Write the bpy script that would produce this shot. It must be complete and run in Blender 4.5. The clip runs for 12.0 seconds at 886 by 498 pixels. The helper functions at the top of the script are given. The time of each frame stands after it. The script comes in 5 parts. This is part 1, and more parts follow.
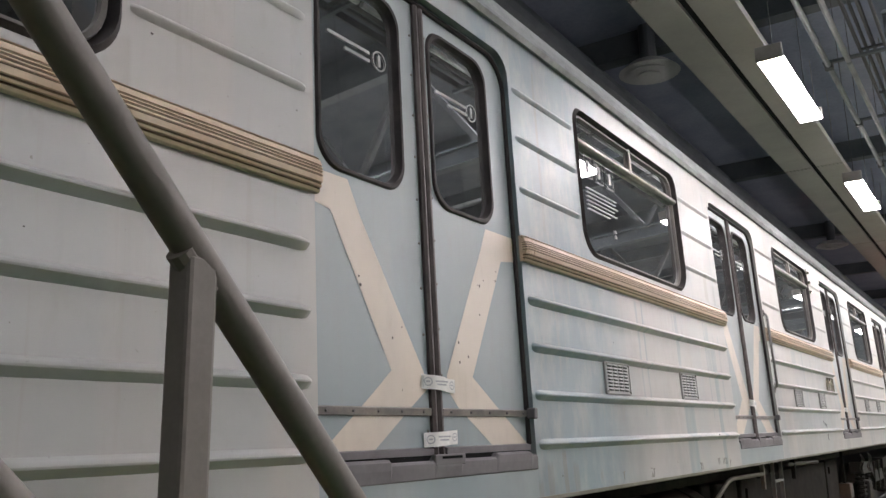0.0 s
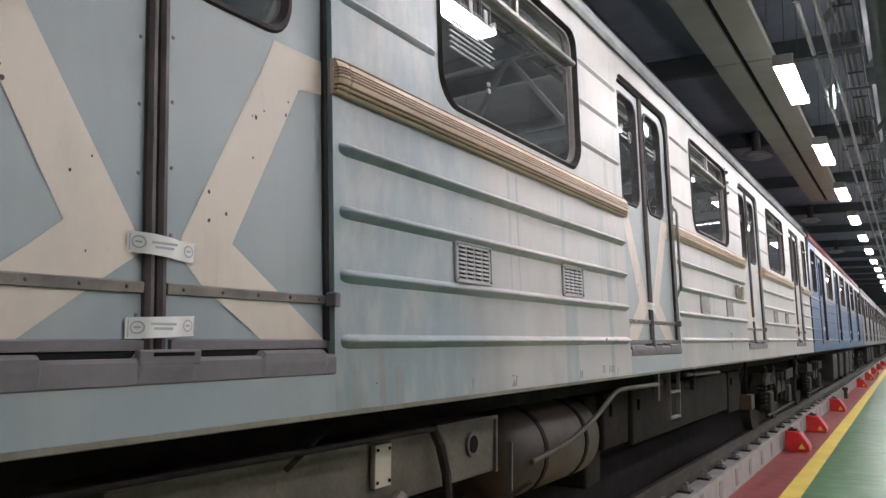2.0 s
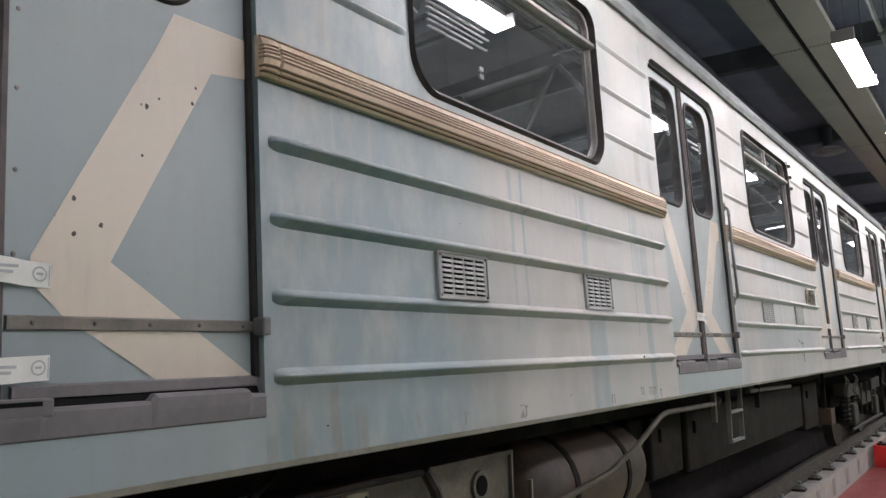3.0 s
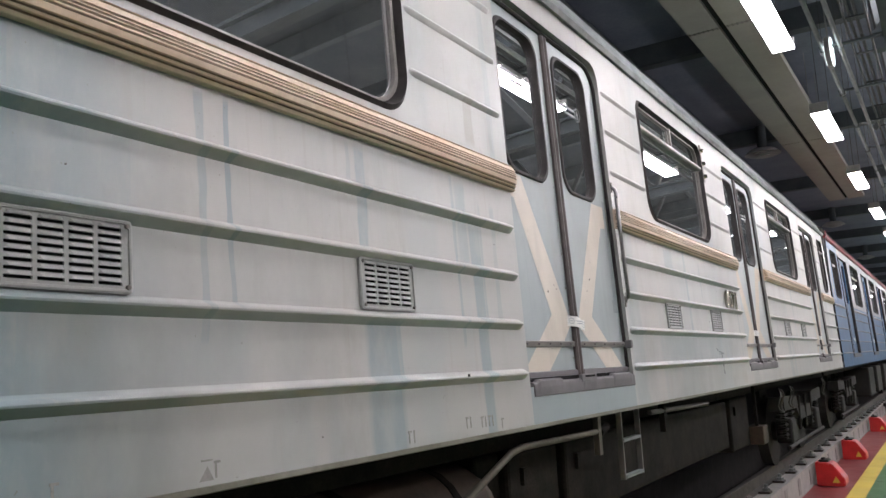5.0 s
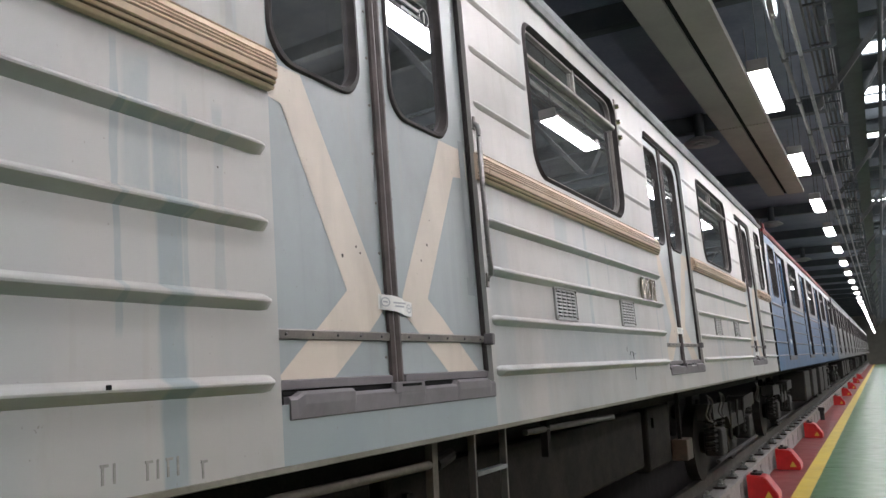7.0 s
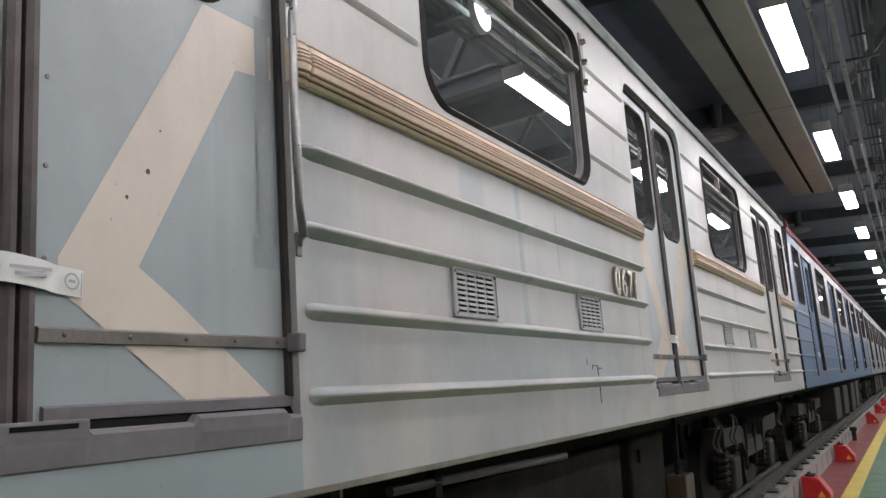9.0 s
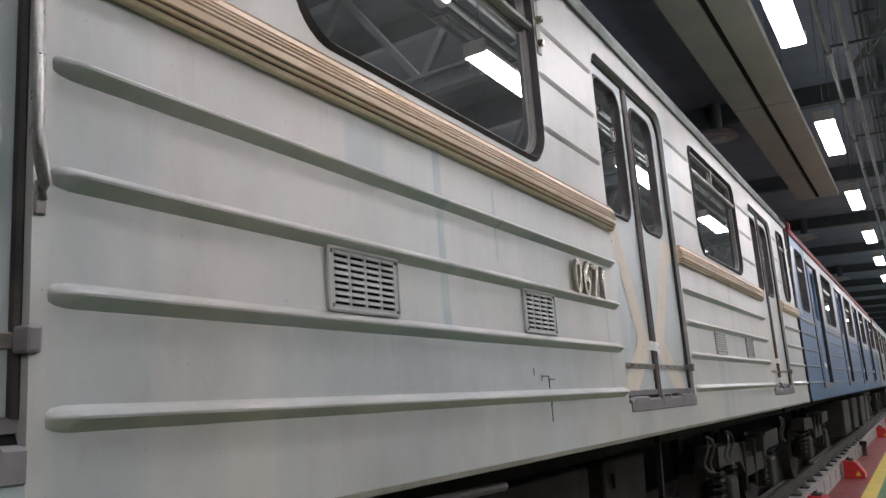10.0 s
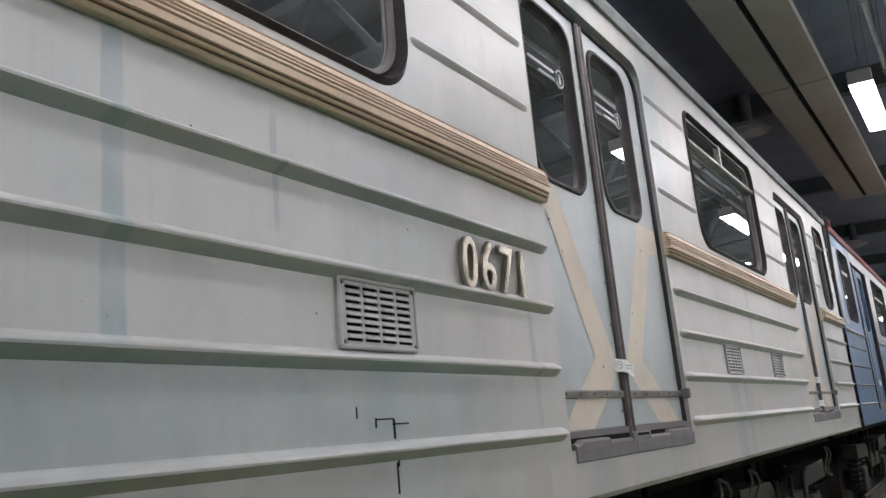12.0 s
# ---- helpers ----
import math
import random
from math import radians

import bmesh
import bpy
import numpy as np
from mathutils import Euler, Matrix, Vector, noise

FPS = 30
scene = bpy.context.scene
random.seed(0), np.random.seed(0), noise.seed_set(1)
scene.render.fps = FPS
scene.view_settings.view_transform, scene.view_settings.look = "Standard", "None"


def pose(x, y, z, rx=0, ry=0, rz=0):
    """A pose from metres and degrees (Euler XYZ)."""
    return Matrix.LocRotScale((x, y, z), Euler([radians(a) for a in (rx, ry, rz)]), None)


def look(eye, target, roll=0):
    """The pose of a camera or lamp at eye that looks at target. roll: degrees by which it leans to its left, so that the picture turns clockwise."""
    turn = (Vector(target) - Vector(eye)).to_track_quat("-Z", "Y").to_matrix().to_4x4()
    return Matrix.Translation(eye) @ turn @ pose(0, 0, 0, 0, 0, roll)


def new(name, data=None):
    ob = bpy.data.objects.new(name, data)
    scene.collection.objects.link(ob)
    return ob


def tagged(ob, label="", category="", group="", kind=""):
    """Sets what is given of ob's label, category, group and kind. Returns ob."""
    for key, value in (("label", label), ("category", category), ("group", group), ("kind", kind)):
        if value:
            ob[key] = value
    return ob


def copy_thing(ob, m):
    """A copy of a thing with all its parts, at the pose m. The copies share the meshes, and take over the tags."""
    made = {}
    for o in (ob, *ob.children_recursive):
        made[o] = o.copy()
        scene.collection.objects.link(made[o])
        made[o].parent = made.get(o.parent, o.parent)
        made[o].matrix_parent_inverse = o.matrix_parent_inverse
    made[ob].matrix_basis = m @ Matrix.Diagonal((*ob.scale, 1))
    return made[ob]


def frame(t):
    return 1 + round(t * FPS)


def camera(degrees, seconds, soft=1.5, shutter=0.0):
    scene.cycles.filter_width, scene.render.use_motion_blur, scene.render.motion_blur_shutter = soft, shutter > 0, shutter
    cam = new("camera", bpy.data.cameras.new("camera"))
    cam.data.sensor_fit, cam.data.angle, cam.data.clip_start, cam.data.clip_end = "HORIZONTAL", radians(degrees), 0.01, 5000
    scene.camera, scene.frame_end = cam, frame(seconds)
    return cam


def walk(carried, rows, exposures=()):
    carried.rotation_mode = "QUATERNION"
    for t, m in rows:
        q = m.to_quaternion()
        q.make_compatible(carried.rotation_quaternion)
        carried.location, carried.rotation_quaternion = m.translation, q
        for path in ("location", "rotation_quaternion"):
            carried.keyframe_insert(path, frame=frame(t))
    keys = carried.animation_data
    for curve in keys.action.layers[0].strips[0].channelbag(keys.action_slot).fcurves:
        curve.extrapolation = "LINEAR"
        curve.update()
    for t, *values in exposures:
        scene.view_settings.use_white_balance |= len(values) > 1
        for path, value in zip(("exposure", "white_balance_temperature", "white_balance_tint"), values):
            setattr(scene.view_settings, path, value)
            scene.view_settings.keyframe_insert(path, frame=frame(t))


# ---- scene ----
cam = camera(56.7, 12.0)
PATH = [
    (0, (0.011, -0.052, 1.850), (-1.084, 1.564, 2.289), -1.2),
    (0.5, (0.034, 0.208, 1.843), (-1.021, 1.855, 2.260), 0.5),
    (1, (-0.030, 0.466, 1.814), (-1.018, 2.176, 2.133), 0.5),
    (1.5, (-0.129, 0.717, 1.822), (-1.058, 2.471, 2.067), 0.4),
    (2, (-0.122, 1.028, 1.815), (-1.102, 2.759, 2.027), 0.4),
    (2.5, (-0.111, 1.323, 1.845), (-1.202, 2.985, 2.066), -0.6),
    (4.5, (-0.109, 2.602, 1.832), (-1.201, 4.248, 2.149), -3.2),
    (5, (-0.126, 2.986, 1.817), (-1.153, 4.676, 2.117), -3.1),
    (5.5, (-0.153, 3.342, 1.816), (-1.158, 5.046, 2.110), -2.7),
    (6, (-0.234, 3.711, 1.834), (-1.202, 5.437, 2.123), -2.1),
    (6.5, (-0.241, 4.082, 1.824), (-1.163, 5.834, 2.111), -2.1),
    (7, (-0.283, 4.458, 1.813), (-1.201, 6.211, 2.103), -2.5),
    (9, (-0.395, 5.935, 1.819), (-1.362, 7.656, 2.140), -2.1),
    (9.5, (-0.394, 6.315, 1.832), (-1.372, 8.026, 2.172), -2.0),
    (10, (-0.422, 6.659, 1.811), (-1.400, 8.368, 2.163), -2.2),
    (10.5, (-0.434, 6.970, 1.828), (-1.416, 8.678, 2.176), -2.2),
    (11, (-0.437, 7.357, 1.831), (-1.446, 9.049, 2.176), -1.9),
    (11.5, (-0.449, 7.690, 1.829), (-1.519, 9.343, 2.179), -2.6),
    (12, (-0.481, 8.022, 1.856), (-1.542, 9.667, 2.268), -3.2),
]
walk(cam, [(t, look(eye, target, roll)) for t, eye, target, roll in PATH], [(0.0, 1.08, 6560, 16), (1.0, 0.94, 6480, 15), (2.5, 0.95, 6430, 15), (4.4, 0.70, 6360, 15), (5.0, 0.86, 6360, 15), (6.0, 0.68, 6360, 14), (7.0, 0.69, 6360, 14), (9.5, 0.54, 6330, 14), (12.0, 0.48, 6250, 13)])

# ---- world and light ----
world = bpy.data.worlds.new("hall_air")
scene.world = world
world.use_nodes = True
world.node_tree.nodes["Background"].inputs[0].default_value = (0.75, 0.85, 1.0, 1)
world.node_tree.nodes["Background"].inputs[1].default_value = 0.05
LAMP_POWER = 23.5
# Strength of the unseen rows added to brighten the train side.
FILL_LAMP_POWER = 60.0
SKYLIGHT_POWER = 4.8


# ---- materials ----
def node(nt, kind, **values):
    n = nt.nodes.new(kind)
    for key, value in values.items():
        n.inputs[key.replace("_", " ")].default_value = value
    return n


def ramp(nt, source, stops):
    r = nt.nodes.new("ShaderNodeValToRGB")
    while len(r.color_ramp.elements) < len(stops):
        r.color_ramp.elements.new(0.5)
    for e, (at, c) in zip(r.color_ramp.elements, stops):
        e.position, e.color = at, (*c, 1)
    nt.links.new(source, r.inputs[0])
    return r.outputs[0]


def blend(nt, fac, a, b, mode="MIX"):
    m = nt.nodes.new("ShaderNodeMix")
    m.data_type, m.blend_type = "RGBA", mode
    for socket, v in ((m.inputs[0], fac), (m.inputs[6], a), (m.inputs[7], b)):
        if isinstance(v, (int, float)):
            socket.default_value = v
        elif isinstance(v, tuple):
            socket.default_value = (*v, 1)
        else:
            nt.links.new(v, socket)
    return m.outputs[2]


def noise_out(nt, scale, stretch=(1, 1, 1), detail=4.0, rough=0.55, shift=(0, 0, 0)):
    co = nt.nodes.new("ShaderNodeNewGeometry")
    mp = nt.nodes.new("ShaderNodeMapping")
    mp.inputs["Scale"].default_value = stretch
    mp.inputs["Location"].default_value = shift
    nt.links.new(co.outputs["Position"], mp.inputs[0])
    n = node(nt, "ShaderNodeTexNoise", Scale=scale, Detail=detail, Roughness=rough)
    nt.links.new(mp.outputs[0], n.inputs["Vector"])
    return n.outputs[0]


def material(name, base, rough=0.5, metal=0.0, spec=0.5):
    m = bpy.data.materials.new(name)
    m.use_nodes = True
    nt = m.node_tree
    b = nt.nodes["Principled BSDF"]
    b.inputs["Base Color"].default_value = (*base, 1)
    b.inputs["Roughness"].default_value = rough
    b.inputs["Metallic"].default_value = metal
    b.inputs["Specular IOR Level"].default_value = spec
    return m, nt, b


def bump(nt, b, source, strength, distance=0.002):
    n = node(nt, "ShaderNodeBump", Strength=strength, Distance=distance)
    nt.links.new(source, n.inputs["Height"])
    nt.links.new(n.outputs[0], b.inputs["Normal"])


def worn(name, base, other, rough=0.5, metal=0.0, scale=6.0, grain=0.15, relief=0.15):
    """A surface of two tones with blotches and fine grain."""
    m, nt, b = material(name, base, rough, metal)
    blot = ramp(nt, noise_out(nt, scale), [(0.38, (0, 0, 0)), (0.68, (1, 1, 1))])
    col = blend(nt, blot, base, other)
    fine = ramp(nt, noise_out(nt, scale * 14), [(0.3, (1 - grain,) * 3), (0.7, (1, 1, 1))])
    nt.links.new(blend(nt, 1.0, col, fine, "MULTIPLY"), b.inputs["Base Color"])
    r = nt.nodes.new("ShaderNodeMapRange")
    r.inputs[3].default_value, r.inputs[4].default_value = rough - 0.08, rough + 0.12
    nt.links.new(noise_out(nt, scale * 3), r.inputs[0])
    nt.links.new(r.outputs[0], b.inputs["Roughness"])
    bump(nt, b, noise_out(nt, scale * 9), relief)
    return m


# rain streaks down the side: place along the car, half width, strength, lower and upper end
STREAKS = [(3.35, 1.0, 0.95, 1.5, 3.8), (3.39, 0.065, 0.55, 1.5, 3.8), (3.325, 0.014, 0.5, 2.7, 3.7), (3.80, 0.03, 0.5, 1.8, 2.6), (3.62, 0.03, 0.5, 1.5, 2.3), (3.86, 0.05, 0.5, 2.21, 2.43),
           (4.145, 0.045, 0.5, 2.0, 2.42), (4.39, 0.014, 0.5, 1.9, 2.58), (4.49, 0.012, 0.7, 2.0, 2.58), (4.36, 0.20, 0.25, 1.80, 2.00), (5.06, 0.030, 0.75, 2.21, 2.57), (5.00, 0.012, 0.4, 2.42, 2.57),
           (5.125, 0.105, 0.7, 1.5, 2.01), (5.22, 0.012, 0.5, 1.8, 2.01), (5.64, 0.012, 0.6, 1.9, 2.58), (5.70, 0.045, 0.45, 2.21, 2.56), (5.79, 0.045, 0.7, 1.5, 2.42), (5.84, 0.010, 0.5, 2.0, 2.5),
           (5.95, 0.02, 0.4, 2.0, 2.5), (1.99, 0.10, 0.4, 1.5, 3.8), (7.62, 0.12, 0.3, 1.5, 2.6), (8.46, 0.10, 0.40, 2.40, 2.58), (8.60, 0.28, 0.30, 1.80, 2.02), (8.85, 0.026, 0.7, 2.0, 2.6), (8.83, 0.035, 0.40, 1.80, 2.01), (8.42, 0.018, 0.5, 1.92, 2.01), (8.535, 0.009, 0.6, 1.90, 2.01), (9.10, 1.45, 0.42, 1.80, 2.01),
           (8.84, 0.012, 0.6, 2.2, 2.6), (9.25, 0.010, 0.6, 2.25, 2.55), (10.36, 0.016, 0.5, 1.8, 2.2), (11.98, 0.14, 0.4, 2.7, 3.7), (12.75, 0.10, 0.5, 1.5, 2.2), (13.0, 0.06, 0.5, 1.5, 2.1), (13.4, 0.04, 0.5, 2.0, 2.6), (6.02, 0.03, 0.35, 2.7, 3.6)]


STAINS = [(3.19, 0.03, 0.45, 1.5, 1.73), (3.33, 0.025, 0.55, 1.5, 1.78), (3.44, 0.03, 0.35, 1.5, 1.72), (3.72, 0.012, 0.5, 1.60, 1.68), (3.09, 0.03, 0.4, 1.5, 1.66), (3.33, 0.016, 0.35, 2.75, 3.60), (5.83, 0.045, 0.40, 2.72, 2.97),
          (6.00, 0.03, 0.25, 2.72, 2.90), (10.3, 0.10, 0.22, 1.58, 1.72), (9.9, 0.05, 0.18, 1.58, 1.70), (1.05, 0.05, 0.3, 2.62, 2.86), (4.05, 0.35, 0.18, 1.5, 1.62), (5.4, 0.25, 0.16, 1.5, 1.62)]


def streak_mask(nt, rows):
    """Streaks that run down the side at their places along the car."""
    co = nt.nodes.new("ShaderNodeNewGeometry")
    sep = nt.nodes.new("ShaderNodeSeparateXYZ")
    nt.links.new(co.outputs["Position"], sep.inputs[0])

    def calc(kind, a, b):
        n = nt.nodes.new("ShaderNodeMath")
        n.operation = kind
        for socket, v in zip(n.inputs, (a, b)):
            if isinstance(v, (int, float)):
                socket.default_value = v
            elif v is not None:
                nt.links.new(v, socket)
        return n.outputs[0]

    def band_of(source, middle, inner, outer, peak):
        m = nt.nodes.new("ShaderNodeMapRange")
        m.inputs[1].default_value, m.inputs[2].default_value, m.inputs[3].default_value, m.inputs[4].default_value = inner, outer, peak, 0.0
        nt.links.new(calc("ABSOLUTE", calc("SUBTRACT", source, middle), None), m.inputs[0])
        return m.outputs[0]

    sway = calc("MULTIPLY", calc("SUBTRACT", noise_out(nt, 9.0, (1, 1, 0.25), 3.0, 0.6, (3, 1, 5)), 0.5), 0.05)
    along = calc("ADD", sep.outputs[1], sway)
    total = 0.0
    for at, half, k, z0, z1 in rows:
        soft = 0.5 if half > 0.3 else 0.72
        across = band_of(along, at, half * soft, half, k)
        up = band_of(sep.outputs[2], (z0 + z1) / 2, (z1 - z0) / 2 - 0.03, (z1 - z0) / 2, 1.0)
        total = calc("MAXIMUM", calc("MULTIPLY", across, up), total)
    fade = ramp(nt, noise_out(nt, 6.0, (1, 1, 0.5), 5.0, 0.65, (1, 8, 2)), [(0.34, (0.45,) * 3), (0.56, (1, 1, 1))])
    return calc("MULTIPLY", total, fade)


def car_paint(name, base, tint, dirt, amount=0.5, streak=1.0, placed=False, coat=0.7, coat_rough=0.45, drifting=0.55):
    """Old enamel: large tone drift, vertical rain streaks where an older coat shows, small specks of dirt."""
    m, nt, b = material(name, base, 0.5, 0.0, 1.0)
    b.inputs["Coat Weight"].default_value = coat
    b.inputs["Coat Roughness"].default_value = coat_rough
    drift = ramp(nt, noise_out(nt, 0.9, (1, 1, 0.6)), [(0.38, (0, 0, 0)), (0.62, (1, 1, 1))])
    col = blend(nt, drift, base, tuple((1 - drifting) * p + drifting * q for p, q in zip(base, tint)))
    wide = ramp(nt, noise_out(nt, 2.3, (1, 1, 0.10), 3.0), [(0.535, (0, 0, 0)), (0.60, (1, 1, 1))])
    thin = ramp(nt, noise_out(nt, 13.0, (1, 1, 0.05), 3.0, 0.6, (4, 9, 1)), [(0.57, (0, 0, 0)), (0.72, (1, 1, 1))])
    w = node(nt, "ShaderNodeMath"); w.operation = "MULTIPLY"; w.inputs[1].default_value = amount
    nt.links.new(wide, w.inputs[0])
    col = blend(nt, w.outputs[0], col, tint)
    t = node(nt, "ShaderNodeMath"); t.operation = "MULTIPLY"; t.inputs[1].default_value = amount * 0.5 * streak
    nt.links.new(thin, t.inputs[0])
    col = blend(nt, t.outputs[0], col, tuple(c * 0.8 for c in tint))
    if placed:
        col = blend(nt, streak_mask(nt, STREAKS), col, (0.150, 0.225, 0.25))
        col = blend(nt, streak_mask(nt, STAINS), col, (0.17, 0.145, 0.09))
        rust = ramp(nt, noise_out(nt, 1.7, (1, 1, 0.5), 5.0, 0.6, (11, 4, 6)), [(0.66, (0, 0, 0)), (0.76, (0.35,) * 3)])
        col = blend(nt, rust, col, (0.30, 0.25, 0.20))
    patch = ramp(nt, noise_out(nt, 1.3, (1, 1, 0.55), 6.0, 0.62, (5, 3, 8)), [(0.30, (0.70, 0.70, 0.69)), (0.52, (1, 1, 1)), (0.75, (1.0, 0.98, 0.95))])
    col = blend(nt, 1.0, col, patch, "MULTIPLY")
    drip = ramp(nt, noise_out(nt, 26.0, (1, 1, 0.025), 3.0, 0.6, (2, 5, 7)), [(0.60, (0, 0, 0)), (0.72, (0.35,) * 3)])
    col = blend(nt, drip, col, tuple(0.5 * c + 0.5 * d for c, d in zip(base, dirt)))
    grime = ramp(nt, noise_out(nt, 5.0, (1, 1, 0.35), 6.0, 0.65, (7, 2, 3)), [(0.58, (0, 0, 0)), (0.8, (0.45,) * 3)])
    col = blend(nt, grime, col, dirt)
    speck = ramp(nt, noise_out(nt, 60.0, (1, 1, 1), 2.0), [(0.74, (0, 0, 0)), (0.78, (0.6,) * 3)])
    col = blend(nt, speck, col, tuple(c * 0.6 for c in dirt))
    nt.links.new(col, b.inputs["Base Color"])
    r = nt.nodes.new("ShaderNodeMapRange")
    r.inputs[3].default_value, r.inputs[4].default_value = 0.40, 0.60
    nt.links.new(noise_out(nt, 8.0, (1, 1, 0.4)), r.inputs[0])
    nt.links.new(r.outputs[0], b.inputs["Roughness"])
    bump(nt, b, noise_out(nt, 2.2, (1, 1, 1), 5.0), 0.35, 0.004)
    return m


def glowing(name, colour, power):
    m = bpy.data.materials.new(name)
    m.use_nodes = True
    nt = m.node_tree
    nt.nodes.remove(nt.nodes["Principled BSDF"])
    e = node(nt, "ShaderNodeEmission", Color=(*colour, 1), Strength=power)
    nt.links.new(e.outputs[0], nt.nodes["Material Output"].inputs[0])
    return m


def glass(name, tone=(0.28, 0.30, 0.31), ior=1.5):
    m = bpy.data.materials.new(name)
    m.use_nodes = True
    nt = m.node_tree
    nt.nodes.remove(nt.nodes["Principled BSDF"])
    clear = node(nt, "ShaderNodeBsdfTransparent", Color=(*tone, 1))
    gloss = node(nt, "ShaderNodeBsdfGlossy", Color=(0.95, 0.97, 1, 1), Roughness=0.018)
    f = node(nt, "ShaderNodeFresnel", IOR=ior)
    mix = nt.nodes.new("ShaderNodeMixShader")
    nt.links.new(f.outputs[0], mix.inputs[0])
    nt.links.new(clear.outputs[0], mix.inputs[1])
    nt.links.new(gloss.outputs[0], mix.inputs[2])
    dust = nt.nodes.new("ShaderNodeBsdfDiffuse")
    dust.inputs[0].default_value = (0.42, 0.43, 0.41, 1)
    mix2 = nt.nodes.new("ShaderNodeMixShader")
    nt.links.new(ramp(nt, noise_out(nt, 3.0, (1, 1, 0.5), 5.0), [(0.3, (0.02,) * 3), (0.75, (0.09,) * 3)]), mix2.inputs[0])
    nt.links.new(mix.outputs[0], mix2.inputs[1])
    nt.links.new(dust.outputs[0], mix2.inputs[2])
    nt.links.new(mix2.outputs[0], nt.nodes["Material Output"].inputs[0])
    return m


PAINT = car_paint("old_grey_enamel", (0.386, 0.365, 0.339), (0.30, 0.335, 0.337), (0.22, 0.195, 0.145), 0.4, 0.8, True, 0.6, 0.44, 0.42)
TOUCH_UP = worn("touch_up_grey", (0.29, 0.315, 0.315), (0.255, 0.292, 0.298), 0.5, scale=5.0, grain=0.08)
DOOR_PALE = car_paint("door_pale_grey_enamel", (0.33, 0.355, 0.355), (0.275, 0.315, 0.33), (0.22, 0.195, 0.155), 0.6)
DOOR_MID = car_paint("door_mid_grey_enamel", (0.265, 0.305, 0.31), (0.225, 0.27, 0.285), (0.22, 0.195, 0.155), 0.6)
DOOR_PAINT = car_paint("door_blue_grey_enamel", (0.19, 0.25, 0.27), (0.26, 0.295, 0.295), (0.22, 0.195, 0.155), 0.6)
CREAM = car_paint("cream_masking", (0.58, 0.495, 0.40), (0.51, 0.45, 0.375), (0.28, 0.205, 0.13), 0.5)
RAIL_CREAM = worn("rub_rail_cream", (0.66, 0.50, 0.36), (0.74, 0.61, 0.47), 0.42, scale=3.0, grain=0.12, relief=0.05)
RAIL_DARK = worn("rub_rail_groove", (0.10, 0.065, 0.04), (0.2, 0.14, 0.09), 0.6, scale=9.0)
RUBBER = worn("black_rubber", (0.025, 0.022, 0.022), (0.05, 0.042, 0.04), 0.55, scale=9.0)
RUBBER.node_tree.nodes["Principled BSDF"].inputs["Specular IOR Level"].default_value = 0.2
SEAM = worn("brown_rubber_seam", (0.045, 0.035, 0.033), (0.09, 0.07, 0.065), 0.5, scale=9.0)
STEEL = worn("dull_steel", (0.20, 0.19, 0.18), (0.30, 0.27, 0.24), 0.45, 0.6, scale=9.0)
CHROME, _, _ = material("bright_nickel", (0.36, 0.33, 0.27), 0.24, 1.0)
GALV_RAIL = worn("polished_rail_steel", (0.36, 0.35, 0.34), (0.28, 0.27, 0.26), 0.28, 0.9, scale=9.0)
SILL = worn("sill_grey", (0.17, 0.16, 0.165), (0.13, 0.12, 0.125), 0.6, scale=3.0, grain=0.12)
DIRT_EDGE = worn("dirty_lower_edge", (0.15, 0.142, 0.105), (0.24, 0.232, 0.19), 0.6, scale=3.0, grain=0.2)
CREAM_PALE = worn("pale_cream_masking", (0.58, 0.505, 0.42), (0.52, 0.46, 0.39), 0.6, scale=5.0, grain=0.06, relief=0.05)
ROOF = worn("roof_grey", (0.30, 0.32, 0.31), (0.22, 0.24, 0.24), 0.55)
GUTTER = worn("gutter_grey", (0.26, 0.28, 0.28), (0.16, 0.17, 0.17), 0.5)
VENT = worn("vent_grey", (0.36, 0.355, 0.335), (0.30, 0.31, 0.305), 0.45, scale=12.0)
# Near-black for cracks and hands, and for painted shade in slots and gaps.
BLACK, _, _ = material("black_marks_and_shade", (0.010, 0.010, 0.010), 0.9, 0.0, 0.1)
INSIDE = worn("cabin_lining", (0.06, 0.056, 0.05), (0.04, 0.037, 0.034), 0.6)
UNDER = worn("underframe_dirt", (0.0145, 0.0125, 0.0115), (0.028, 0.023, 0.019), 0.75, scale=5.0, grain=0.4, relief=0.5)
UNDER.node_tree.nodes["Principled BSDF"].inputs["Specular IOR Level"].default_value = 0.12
UNDER_PALE = worn("underframe_grey_box", (0.14, 0.122, 0.096), (0.085, 0.073, 0.056), 0.65, scale=4.0, grain=0.3)
CABLE = worn("dirty_grey_cable", (0.075, 0.068, 0.06), (0.05, 0.045, 0.04), 0.6, scale=12.0)
# Underframe dirt again, darkened further to paint shade below the cars.
BOGIE_SHADED_DIRT = worn("shaded_bogie_dirt", (0.011, 0.0095, 0.0085), (0.020, 0.017, 0.014), 0.7, scale=6.0, grain=0.4, relief=0.5)
RUST = worn("rusty_tank", (0.085, 0.055, 0.036), (0.040, 0.033, 0.027), 0.6, scale=3.5, grain=0.3)
PAPER = worn("paper_seal", (0.78, 0.77, 0.74), (0.74, 0.73, 0.70), 0.7, scale=12.0, grain=0.04, relief=0.05)
PRINT, _, _ = material("seal_print", (0.42, 0.43, 0.45), 0.8)
STENCIL = worn("faded_stencil_paint", (0.25, 0.245, 0.225), (0.36, 0.345, 0.315), 0.7, scale=40.0)
STICK, _, _ = material("white_decal", (0.36, 0.37, 0.37), 0.6)
